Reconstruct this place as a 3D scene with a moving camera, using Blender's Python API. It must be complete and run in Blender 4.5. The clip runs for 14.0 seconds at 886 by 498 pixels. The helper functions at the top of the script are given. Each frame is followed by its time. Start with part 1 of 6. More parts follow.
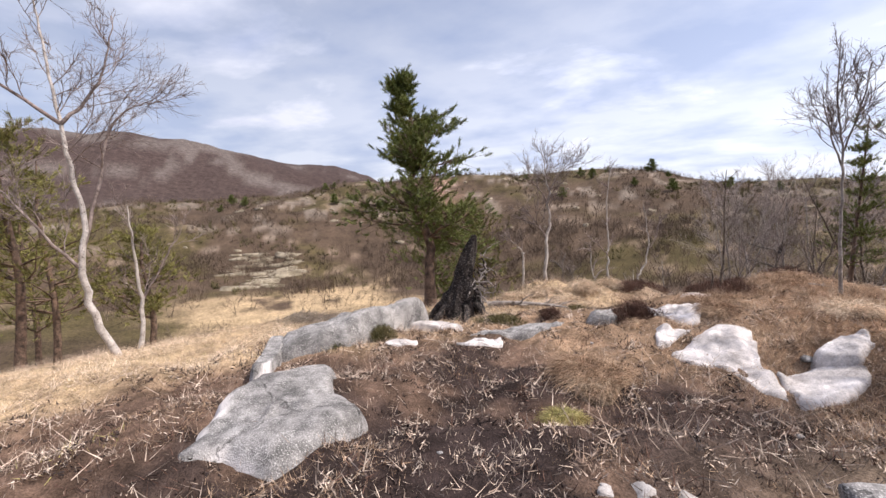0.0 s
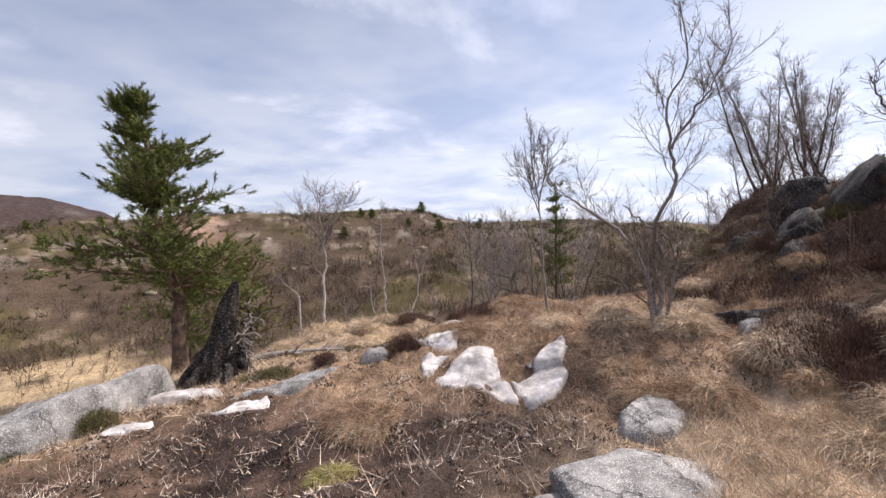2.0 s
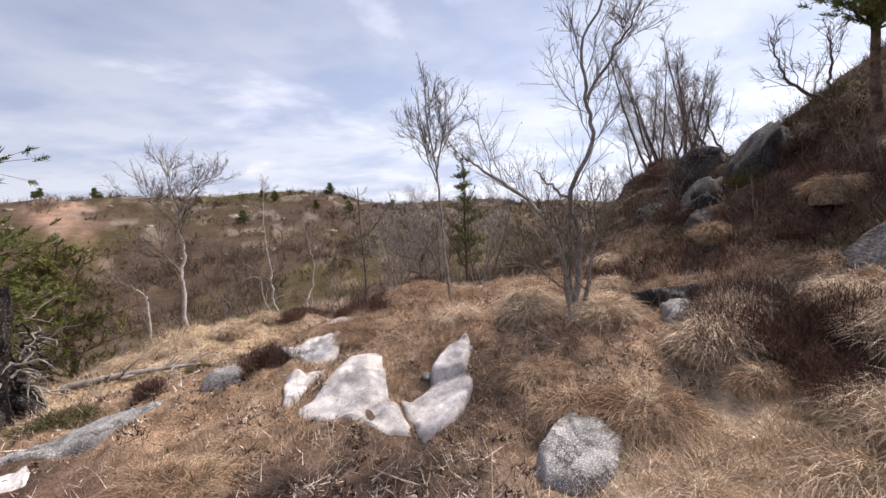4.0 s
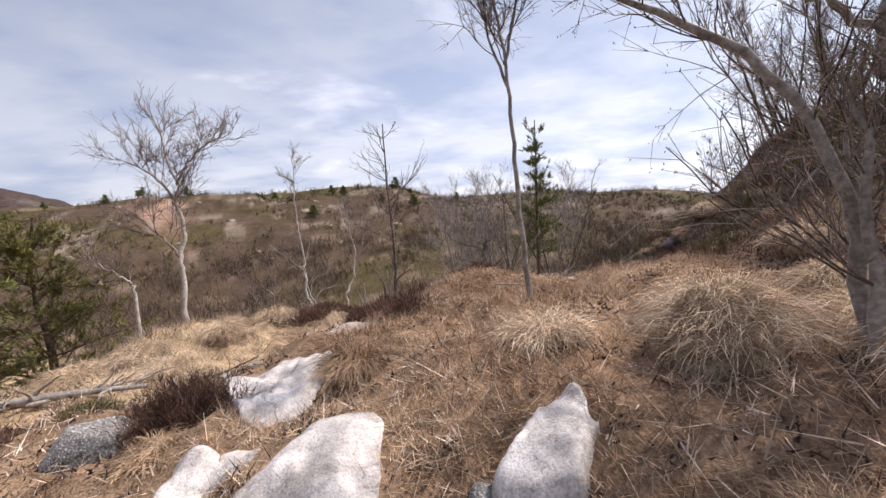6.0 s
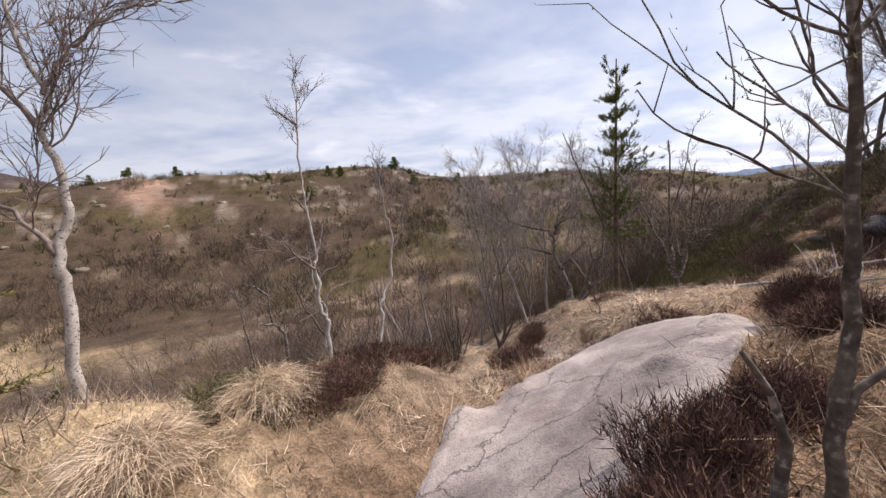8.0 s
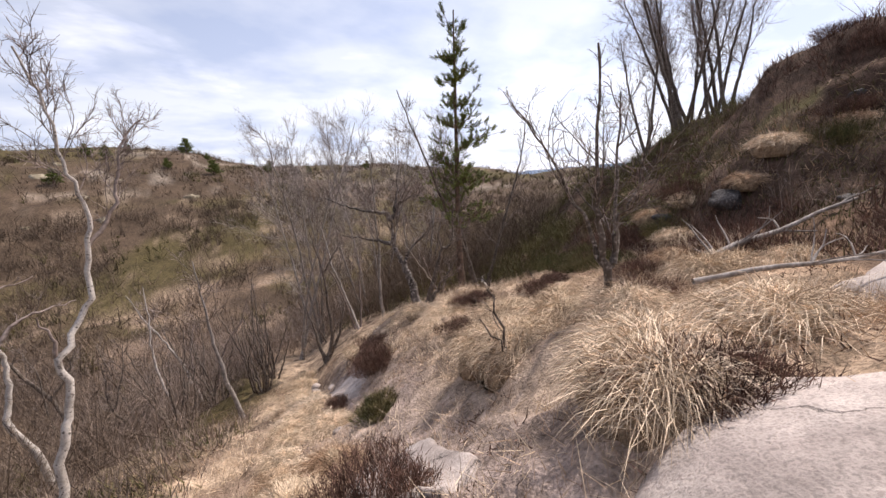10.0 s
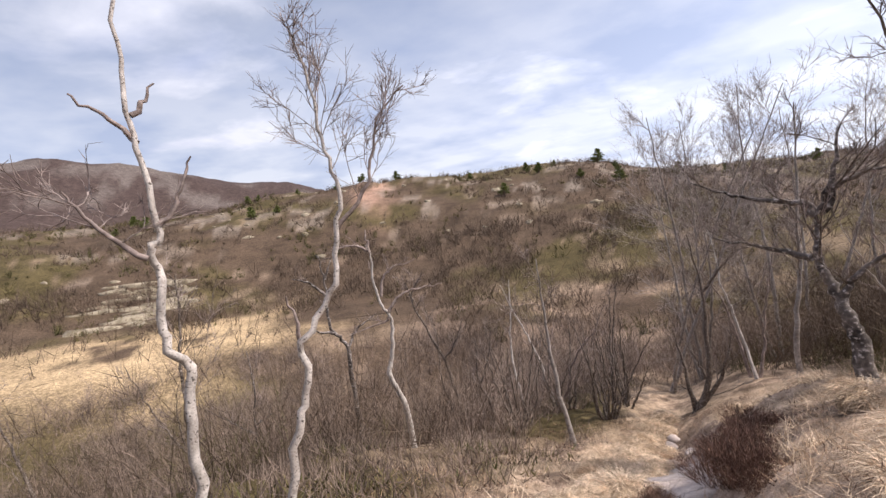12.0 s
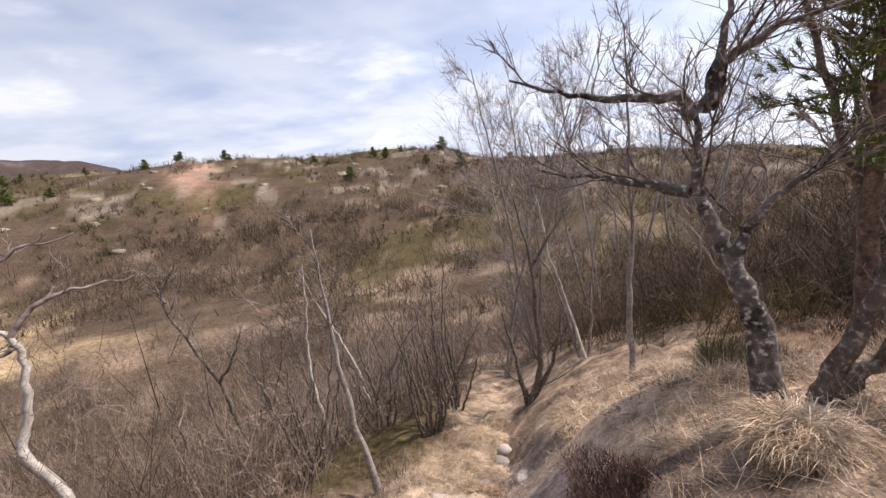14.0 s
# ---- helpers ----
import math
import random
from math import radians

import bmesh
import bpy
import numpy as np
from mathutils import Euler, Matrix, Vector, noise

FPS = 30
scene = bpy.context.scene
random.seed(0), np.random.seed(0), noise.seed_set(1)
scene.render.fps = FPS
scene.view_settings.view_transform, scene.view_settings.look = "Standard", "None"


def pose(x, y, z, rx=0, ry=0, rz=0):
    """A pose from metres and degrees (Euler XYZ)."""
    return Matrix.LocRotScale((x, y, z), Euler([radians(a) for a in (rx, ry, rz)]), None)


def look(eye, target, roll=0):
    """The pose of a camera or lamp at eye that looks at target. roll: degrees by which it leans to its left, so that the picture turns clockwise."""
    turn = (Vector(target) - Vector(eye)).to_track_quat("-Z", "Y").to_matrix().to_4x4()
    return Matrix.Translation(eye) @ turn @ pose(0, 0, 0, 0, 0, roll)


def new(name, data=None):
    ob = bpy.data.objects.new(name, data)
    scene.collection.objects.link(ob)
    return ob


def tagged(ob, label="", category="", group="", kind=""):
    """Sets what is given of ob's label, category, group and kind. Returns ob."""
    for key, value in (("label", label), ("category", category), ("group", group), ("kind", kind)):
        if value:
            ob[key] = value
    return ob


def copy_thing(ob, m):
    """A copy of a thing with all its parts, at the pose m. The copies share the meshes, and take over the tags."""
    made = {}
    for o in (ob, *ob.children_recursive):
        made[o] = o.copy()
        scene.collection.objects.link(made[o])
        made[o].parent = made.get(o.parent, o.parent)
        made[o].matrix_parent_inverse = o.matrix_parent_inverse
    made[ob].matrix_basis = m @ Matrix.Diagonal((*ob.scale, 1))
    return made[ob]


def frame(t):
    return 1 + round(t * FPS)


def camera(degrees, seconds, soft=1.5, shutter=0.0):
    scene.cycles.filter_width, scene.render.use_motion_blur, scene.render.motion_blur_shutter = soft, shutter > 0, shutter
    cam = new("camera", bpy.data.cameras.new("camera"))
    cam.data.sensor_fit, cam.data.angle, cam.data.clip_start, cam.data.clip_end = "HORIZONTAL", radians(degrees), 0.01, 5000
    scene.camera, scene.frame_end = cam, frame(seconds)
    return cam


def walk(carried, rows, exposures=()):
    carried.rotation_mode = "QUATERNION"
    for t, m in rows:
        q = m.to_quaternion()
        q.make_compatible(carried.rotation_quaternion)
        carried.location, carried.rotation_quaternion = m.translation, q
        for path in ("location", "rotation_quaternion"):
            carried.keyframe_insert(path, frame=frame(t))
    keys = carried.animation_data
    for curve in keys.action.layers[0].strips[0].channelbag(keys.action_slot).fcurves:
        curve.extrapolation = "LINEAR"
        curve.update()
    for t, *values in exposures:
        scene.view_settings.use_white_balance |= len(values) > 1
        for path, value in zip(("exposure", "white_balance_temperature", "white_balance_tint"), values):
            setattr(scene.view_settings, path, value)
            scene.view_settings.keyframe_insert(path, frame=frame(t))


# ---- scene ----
cam = camera(94.6, 14.0)
PATH = [
    (0, (0.661, 1.098, 1.643), (0.185, 3.279, 1.471), -1.4),
    (0.5, (0.673, 1.127, 1.643), (0.360, 3.339, 1.478), -1.8),
    (1, (0.724, 1.176, 1.641), (0.716, 3.413, 1.519), -2.1),
    (1.5, (0.791, 1.203, 1.662), (1.158, 3.412, 1.609), -2.5),
    (2, (0.881, 1.221, 1.663), (1.547, 3.359, 1.658), -3.1),
    (2.5, (0.936, 1.233, 1.658), (1.809, 3.296, 1.633), -3.7),
    (3, (0.972, 1.360, 1.637), (1.991, 3.353, 1.560), -4.5),
    (3.2, (1.028, 1.477, 1.633), (2.110, 3.436, 1.527), -5.0),
    (5.3, (2.659, 3.400, 1.534), (3.696, 5.374, 1.315), -3.4),
    (5.5, (2.663, 3.513, 1.499), (3.661, 5.500, 1.225), -2.7),
    (6, (2.745, 4.324, 1.201), (3.504, 6.427, 1.063), -5.2),
    (6.1, (2.784, 4.545, 1.191), (3.480, 6.673, 1.104), -6.7),
    (6.4, (2.966, 5.237, 1.200), (3.351, 7.412, 1.578), -0.6),
    (6.5, (3.007, 5.487, 1.249), (3.379, 7.678, 1.538), -0.6),
    (7, (3.108, 6.552, 1.351), (3.446, 8.766, 1.317), -1.6),
    (7.5, (2.928, 7.290, 1.312), (3.368, 9.477, 1.116), -2.2),
    (8, (2.619, 8.100, 1.148), (3.306, 9.967, 0.939), -5.3),
    (8.5, (2.824, 8.689, 1.180), (3.899, 10.365, 1.001), -5.0),
    (8.7, (2.917, 8.872, 1.173), (4.227, 10.360, 0.911), -2.9),
    (10.8, (4.343, 11.094, 0.538), (5.907, 12.659, 0.189), -4.6),
    (11, (4.451, 11.227, 0.519), (5.936, 12.867, 0.168), -4.6),
    (11.2, (4.591, 11.314, 0.521), (5.850, 13.136, 0.187), -5.0),
    (11.5, (4.845, 11.462, 0.531), (5.540, 13.577, 0.279), -4.8),
    (12, (5.212, 11.651, 0.473), (4.912, 13.868, 0.339), -5.4),
    (12.5, (5.487, 12.008, 0.282), (5.057, 14.204, 0.183), -5.0),
    (13, (5.859, 12.701, 0.022), (5.942, 14.937, -0.076), -3.9),
    (13.5, (6.218, 13.469, -0.137), (6.660, 15.656, -0.338), -1.6),
    (14, (6.363, 14.152, -0.110), (6.836, 16.324, -0.385), -5.6),
]
walk(cam, [(t, look(eye, target, roll)) for t, eye, target, roll in PATH], [(0, 0.26, 6560, 15), (1.5, 0.16, 6560, 15), (3, 0.08, 6620, 15), (5.5, 0.14, 6700, 15), (6.5, 0.06, 6700, 15), (7.5, -0.04, 6700, 15), (8.5, 0.10, 6700, 15), (11, 0.28, 6850, 15), (12.5, 0.3, 6600, 15), (14, 0.32, 6750, 15)])

# ---- sky and sun ----
SUN_AZ, SUN_EL = -92.0, 54.0      # degrees left of +y, degrees up


def make_world():
    w = bpy.data.worlds.new("sky")
    scene.world = w
    w.use_nodes = True
    nt = w.node_tree
    nt.nodes.clear()
    N, L = nt.nodes.new, nt.links.new
    out, bg = N("ShaderNodeOutputWorld"), N("ShaderNodeBackground")
    sky = N("ShaderNodeTexSky")
    sky.sky_type, sky.sun_disc = "NISHITA", False
    sky.sun_elevation, sky.sun_rotation = radians(SUN_EL), radians(-SUN_AZ)
    tc = N("ShaderNodeTexCoord")
    sep = N("ShaderNodeSeparateXYZ")
    L(tc.outputs["Generated"], sep.inputs[0])
    # clouds lie on a flat layer overhead: divide by height
    up = N("ShaderNodeMath"); up.operation = "MAXIMUM"; up.inputs[1].default_value = 0.0
    L(sep.outputs["Z"], up.inputs[0])
    add = N("ShaderNodeMath"); add.inputs[1].default_value = 0.16
    L(up.outputs[0], add.inputs[0])
    div = N("ShaderNodeVectorMath"); div.operation = "DIVIDE"
    comb = N("ShaderNodeCombineXYZ")
    for k in range(3):
        L(add.outputs[0], comb.inputs[k])
    L(tc.outputs["Generated"], div.inputs[0]); L(comb.outputs[0], div.inputs[1])
    mp = N("ShaderNodeMapping"); mp.inputs["Rotation"].default_value[2] = 0.5
    mp.inputs["Scale"].default_value = (0.85, 1.1, 0.2)
    L(div.outputs[0], mp.inputs[0])
    n1 = N("ShaderNodeTexNoise"); n1.inputs["Scale"].default_value = 1.15; n1.inputs["Detail"].default_value = 9; n1.inputs["Roughness"].default_value = 0.55; n1.inputs["Distortion"].default_value = 0.3
    L(mp.outputs[0], n1.inputs["Vector"])
    r1 = N("ShaderNodeMapRange"); r1.inputs[1].default_value, r1.inputs[2].default_value = 0.40, 0.68
    L(n1.outputs["Fac"], r1.inputs[0])
    # thicker white veil near the horizon
    hz = N("ShaderNodeMapRange"); hz.inputs[1].default_value, hz.inputs[2].default_value, hz.inputs[3].default_value, hz.inputs[4].default_value = 0.0, 0.55, 0.85, 0.25
    L(sep.outputs["Z"], hz.inputs[0])
    mx = N("ShaderNodeMath"); mx.operation = "MAXIMUM"
    sc = N("ShaderNodeMath"); sc.operation = "MULTIPLY"; sc.inputs[1].default_value = 0.92
    L(r1.outputs[0], sc.inputs[0]); L(sc.outputs[0], mx.inputs[0]); L(hz.outputs[0], mx.inputs[1])
    # grey undersides
    n2 = N("ShaderNodeTexNoise"); n2.inputs["Scale"].default_value = 2.2; n2.inputs["Detail"].default_value = 6
    L(mp.outputs[0], n2.inputs["Vector"])
    cr = N("ShaderNodeValToRGB")
    cr.color_ramp.elements[0].position, cr.color_ramp.elements[0].color = 0.36, (5.4, 6.1, 8.1, 1)
    cr.color_ramp.elements[1].position, cr.color_ramp.elements[1].color = 0.60, (8.5, 8.9, 10.0, 1)
    L(n2.outputs["Fac"], cr.inputs[0])
    # clouds shine more towards the sun
    sd = N("ShaderNodeVectorMath"); sd.operation = "DOT_PRODUCT"
    a, e = radians(SUN_AZ), radians(SUN_EL)
    sd.inputs[1].default_value = (-math.sin(a) * math.cos(e), math.cos(a) * math.cos(e), math.sin(e))
    L(tc.outputs["Generated"], sd.inputs[0])
    sr = N("ShaderNodeMapRange"); sr.inputs[1].default_value, sr.inputs[2].default_value, sr.inputs[3].default_value, sr.inputs[4].default_value = -0.2, 0.9, 0.85, 1.45
    L(sd.outputs["Value"], sr.inputs[0])
    shine = N("ShaderNodeVectorMath"); shine.operation = "SCALE"
    L(cr.outputs[0], shine.inputs[0]); L(sr.outputs[0], shine.inputs["Scale"])
    mix = N("ShaderNodeMixRGB")
    L(mx.outputs[0], mix.inputs[0]); L(sky.outputs[0], mix.inputs[1]); L(shine.outputs[0], mix.inputs[2])
    L(mix.outputs[0], bg.inputs[0]); bg.inputs[1].default_value = 0.105
    L(bg.outputs[0], out.inputs[0])


def make_sun():
    d = bpy.data.lights.new("sun", "SUN")
    d.energy, d.angle, d.color = 4.4, radians(1.5), (1.0, 0.95, 0.88)
    s = new("sun", d)
    a, e = radians(SUN_AZ), radians(SUN_EL)
    s.matrix_world = look((-math.sin(a) * math.cos(e) * 50, math.cos(a) * math.cos(e) * 50, math.sin(e) * 50), (0, 0, 0))


make_world()
make_sun()

# ---- materials ----


def mat(name, c1, c2, scale=3.0, rough=0.9, bump=0.3, fine=60.0, vary=0.0, spec=0.2, dist=0.02, tint=False, third=None, broad=0.0, crack=0.0, worn=None):
    """Two-colour mottled surface with fine grain, relief and an optional change from object to object or island to island."""
    m = bpy.data.materials.new(name)
    m.use_nodes = True
    nt = m.node_tree
    N, L = nt.nodes.new, nt.links.new
    b = nt.nodes["Principled BSDF"]
    b.inputs["Roughness"].default_value = rough
    b.inputs["Specular IOR Level"].default_value = spec
    geo = N("ShaderNodeNewGeometry")
    n = N("ShaderNodeTexNoise"); n.inputs["Scale"].default_value = scale; n.inputs["Detail"].default_value = 8; n.inputs["Roughness"].default_value = 0.65
    f = N("ShaderNodeTexNoise"); f.inputs["Scale"].default_value = fine; f.inputs["Detail"].default_value = 4
    L(geo.outputs["Position"], n.inputs["Vector"]); L(geo.outputs["Position"], f.inputs["Vector"])
    r = N("ShaderNodeMapRange"); r.inputs[1].default_value, r.inputs[2].default_value = 0.38, 0.62
    L(n.outputs["Fac"], r.inputs[0])
    mix = N("ShaderNodeMixRGB"); mix.inputs[1].default_value, mix.inputs[2].default_value = (*c1, 1), (*c2, 1)
    L(r.outputs[0], mix.inputs[0])
    col = mix.outputs[0]
    if third:
        r3 = N("ShaderNodeMapRange"); r3.inputs[1].default_value, r3.inputs[2].default_value = 0.55, 0.66
        L(f.outputs["Fac"], r3.inputs[0])
        m3 = N("ShaderNodeMixRGB"); m3.inputs[2].default_value = (*third, 1)
        L(r3.outputs[0], m3.inputs[0]); L(col, m3.inputs[1]); col = m3.outputs[0]
    if tint:
        at = N("ShaderNodeVertexColor"); at.layer_name = "tint"
        mu = N("ShaderNodeMixRGB"); mu.blend_type = "MULTIPLY"; mu.inputs[0].default_value = 1
        L(at.outputs[0], mu.inputs[1]); L(col, mu.inputs[2]); col = mu.outputs[0]
    fr = N("ShaderNodeMapRange"); fr.inputs[1].default_value, fr.inputs[2].default_value, fr.inputs[3].default_value, fr.inputs[4].default_value = 0.3, 0.7, 0.65, 1.3
    L(f.outputs["Fac"], fr.inputs[0])
    m2 = N("ShaderNodeVectorMath"); m2.operation = "SCALE"
    L(col, m2.inputs[0]); L(fr.outputs[0], m2.inputs["Scale"]); col = m2.outputs[0]
    if broad:
        bn = N("ShaderNodeTexNoise"); bn.inputs["Scale"].default_value = broad; bn.inputs["Detail"].default_value = 10; bn.inputs["Roughness"].default_value = 0.75
        L(geo.outputs["Position"], bn.inputs["Vector"])
        br = N("ShaderNodeMapRange"); br.inputs[1].default_value, br.inputs[2].default_value, br.inputs[3].default_value, br.inputs[4].default_value = 0.35, 0.65, 0.6, 1.4
        L(bn.outputs["Fac"], br.inputs[0])
        m5 = N("ShaderNodeVectorMath"); m5.operation = "SCALE"
        L(col, m5.inputs[0]); L(br.outputs[0], m5.inputs["Scale"]); col = m5.outputs[0]
    if vary:
        vr = N("ShaderNodeMapRange"); vr.inputs[3].default_value, vr.inputs[4].default_value = 1 - vary, 1 + vary
        L(geo.outputs["Random Per Island"], vr.inputs[0])
        m4 = N("ShaderNodeVectorMath"); m4.operation = "SCALE"
        L(col, m4.inputs[0]); L(vr.outputs[0], m4.inputs["Scale"]); col = m4.outputs[0]
    if worn:
        wa = N("ShaderNodeVertexColor"); wa.layer_name = "worn"
        wm = N("ShaderNodeMixRGB"); wm.inputs[2].default_value = (*worn, 1)
        L(wa.outputs[0], wm.inputs[0]); L(col, wm.inputs[1]); col = wm.outputs[0]
    line = None
    if crack:
        wv = N("ShaderNodeVectorMath"); wv.operation = "MULTIPLY_ADD"; wv.inputs[1].default_value = (0.35, 0.35, 0.35)
        L(n.outputs["Color"], wv.inputs[0]); L(geo.outputs["Position"], wv.inputs[2])
        vo = N("ShaderNodeTexVoronoi"); vo.feature = "DISTANCE_TO_EDGE"; vo.inputs["Scale"].default_value = crack
        L(wv.outputs[0], vo.inputs["Vector"])
        cl = N("ShaderNodeMapRange"); cl.inputs[1].default_value, cl.inputs[2].default_value, cl.inputs[3].default_value, cl.inputs[4].default_value = 0.0, 0.009, 0.55, 1.0
        L(vo.outputs["Distance"], cl.inputs[0])
        m6 = N("ShaderNodeVectorMath"); m6.operation = "SCALE"
        L(col, m6.inputs[0]); L(cl.outputs[0], m6.inputs["Scale"]); col = m6.outputs[0]
        line = cl.outputs[0]
    L(col, b.inputs["Base Color"])
    if bump:
        ad = N("ShaderNodeMath"); ad.operation = "MULTIPLY_ADD"; ad.inputs[1].default_value = 0.4
        L(f.outputs["Fac"], ad.inputs[0]); L(n.outputs["Fac"], ad.inputs[2])
        height_out = ad.outputs[0]
        if line:
            lm = N("ShaderNodeMath"); lm.operation = "ADD"
            L(ad.outputs[0], lm.inputs[0]); L(line, lm.inputs[1]); height_out = lm.outputs[0]
        bp = N("ShaderNodeBump"); bp.inputs["Strength"].default_value = bump; bp.inputs["Distance"].default_value = dist
        L(height_out, bp.inputs["Height"]); L(bp.outputs[0], b.inputs["Normal"])
    return m


M_GROUND = mat("turf", (0.55, 0.53, 0.51), (1.25, 1.22, 1.2), 5.0, 0.95, 0.9, 60, tint=True, spec=0.1, dist=0.05, broad=0.22)
M_ROCK = mat("lichen_rock", (0.16, 0.152, 0.145), (0.36, 0.34, 0.325), 5.5, 0.85, 0.8, 95, third=(0.50, 0.48, 0.455), dist=0.025, broad=1.6, crack=0.9)
M_ROCKW = mat("lichen_rock_worn", (0.15, 0.143, 0.135), (0.37, 0.35, 0.335), 6.5, 0.85, 0.9, 95, third=(0.43, 0.41, 0.39), dist=0.03, broad=2.2, crack=1.1, worn=(0.74, 0.69, 0.66))
M_PALEGREY = mat("pale_grey_rock", (0.34, 0.31, 0.29), (0.58, 0.54, 0.51), 6.0, 0.85, 0.7, 90, third=(0.26, 0.235, 0.22), dist=0.015, broad=2.6)
M_SLAB = mat("worn_pale_rock", (0.50, 0.455, 0.43), (0.70, 0.65, 0.62), 3.4, 0.8, 0.7, 90, third=(0.42, 0.38, 0.36), dist=0.015, broad=3.4, crack=0.8)
M_CLIFF = mat("dark_rock", (0.035, 0.031, 0.030), (0.12, 0.108, 0.103), 2.2, 0.9, 1.0, 40, third=(0.14, 0.126, 0.12), dist=0.06, broad=1.0, crack=1.2)
M_STRAW = mat("bleached_grass", (0.50, 0.375, 0.255), (0.76, 0.61, 0.46), 1.2, 0.8, 0, 9, vary=0.45)
M_RUSSET = mat("russet_grass", (0.31, 0.20, 0.128), (0.55, 0.395, 0.265), 1.2, 0.8, 0, 9, vary=0.45)
M_HEATH = mat("heather_stems", (0.085, 0.048, 0.037), (0.185, 0.108, 0.08), 3, 0.9, 0, 12, vary=0.5)
M_HEATHG = mat("green_heather", (0.085, 0.09, 0.035), (0.165, 0.13, 0.062), 3, 0.9, 0, 12, vary=0.5)
M_BARK = mat("birch_bark", (0.40, 0.35, 0.31), (0.66, 0.60, 0.55), 9, 0.75, 0.4, 45, third=(0.10, 0.085, 0.075), dist=0.01)
M_BARKD = mat("dark_bark", (0.075, 0.058, 0.046), (0.17, 0.135, 0.11), 8, 0.9, 0.6, 40, third=(0.27, 0.23, 0.2), dist=0.015)
M_TWIG = mat("twigs", (0.17, 0.13, 0.115), (0.30, 0.24, 0.215), 5, 0.85, 0, 20, vary=0.3)
M_TWIGP = mat("pale_twigs", (0.27, 0.225, 0.205), (0.44, 0.38, 0.35), 5, 0.85, 0, 20, vary=0.3)
M_PINEBARK = mat("pine_bark", (0.07, 0.05, 0.038), (0.22, 0.145, 0.105), 9, 0.9, 0.8, 40, dist=0.02)
M_NEEDLE = mat("pine_needles", (0.105, 0.13, 0.038), (0.21, 0.235, 0.07), 2.5, 0.7, 0, 15, vary=0.4)
M_NEEDLEO = mat("olive_foliage", (0.14, 0.135, 0.042), (0.26, 0.235, 0.08), 2.5, 0.75, 0, 15, vary=0.4)
M_CHAR = mat("charred_wood", (0.012, 0.010, 0.009), (0.05, 0.04, 0.035), 9, 0.8, 0.8, 40, third=(0.13, 0.11, 0.1), dist=0.03)
M_GREYWOOD = mat("weathered_wood", (0.20, 0.17, 0.15), (0.38, 0.34, 0.31), 9, 0.9, 0.5, 45, dist=0.01)
M_SHRUB = mat("bare_shrubs", (0.165, 0.122, 0.098), (0.30, 0.228, 0.183), 0.25, 0.95, 0, 1.5, vary=0.4)
M_SHRUBH = mat("hill_shrubs", (0.095, 0.068, 0.05), (0.18, 0.13, 0.095), 0.15, 0.95, 0, 1.0, vary=0.4)
M_SHRUBG = mat("olive_shrubs", (0.075, 0.07, 0.03), (0.15, 0.12, 0.055), 0.25, 0.95, 0, 1.5, vary=0.4)
M_JUNIPER = mat("juniper", (0.11, 0.105, 0.04), (0.21, 0.175, 0.08), 0.5, 0.9, 0, 3, vary=0.4)
M_OLDBARK = mat("scarred_birch_bark", (0.03, 0.025, 0.022), (0.22, 0.185, 0.165), 5, 0.85, 0.8, 30, third=(0.38, 0.34, 0.315), dist=0.02)
M_THATCH = mat("thatch", (0.24, 0.165, 0.105), (0.50, 0.38, 0.26), 18, 0.95, 1.0, 90, dist=0.04)
M_LEDGE = mat("ochre_ledges", (0.20, 0.165, 0.11), (0.40, 0.34, 0.25), 0.8, 0.9, 0.6, 6, third=(0.12, 0.10, 0.075), dist=0.1)
M_GREENISH = mat("yellow_green_grass", (0.30, 0.27, 0.10), (0.46, 0.38, 0.17), 3, 0.8, 0, 12, vary=0.3)
M_LITTER = mat("straw_litter", (0.34, 0.24, 0.18), (0.74, 0.62, 0.51), 3, 0.85, 0, 12, vary=0.6)
M_PEAT = mat("peat", (0.035, 0.026, 0.024), (0.085, 0.062, 0.055), 6, 0.95, 0.6, 50, vary=0.3)
M_PATH = mat("trodden_rock", (0.33, 0.275, 0.25), (0.50, 0.43, 0.39), 2.8, 0.85, 0.7, 80, third=(0.22, 0.18, 0.165), dist=0.02, broad=1.2, crack=1.3)
M_BUD = mat("opening_buds", (0.13, 0.15, 0.05), (0.22, 0.24, 0.09), 5, 0.7, 0, 20, vary=0.3)

# ---- terrain ----


def hash2(i, j, s):
    h = (i * 374761393 + j * 668265263 + s * 1442695041) & 0xFFFFFFFF
    h = ((h ^ (h >> 13)) * 1274126177) & 0xFFFFFFFF
    return ((h ^ (h >> 16)) & 0xFFFF) / 65535.0


def vnoise(x, y, s=0):
    x, y = np.asarray(x, float), np.asarray(y, float)
    i, j = np.floor(x).astype(np.int64), np.floor(y).astype(np.int64)
    fx, fy = x - i, y - j
    fx, fy = fx * fx * (3 - 2 * fx), fy * fy * (3 - 2 * fy)
    a, b, c, d = hash2(i, j, s), hash2(i + 1, j, s), hash2(i, j + 1, s), hash2(i + 1, j + 1, s)
    return (a + (b - a) * fx) * (1 - fy) + (c + (d - c) * fx) * fy - 0.5


def fbm(x, y, octaves=4, s=0):
    return sum(vnoise(x * 2 ** k, y * 2 ** k, s + k) / 1.9 ** k for k in range(octaves))


def sstep(a, b, x):
    t = np.clip((x - a) / (b - a), 0, 1)
    return t * t * (3 - 2 * t)


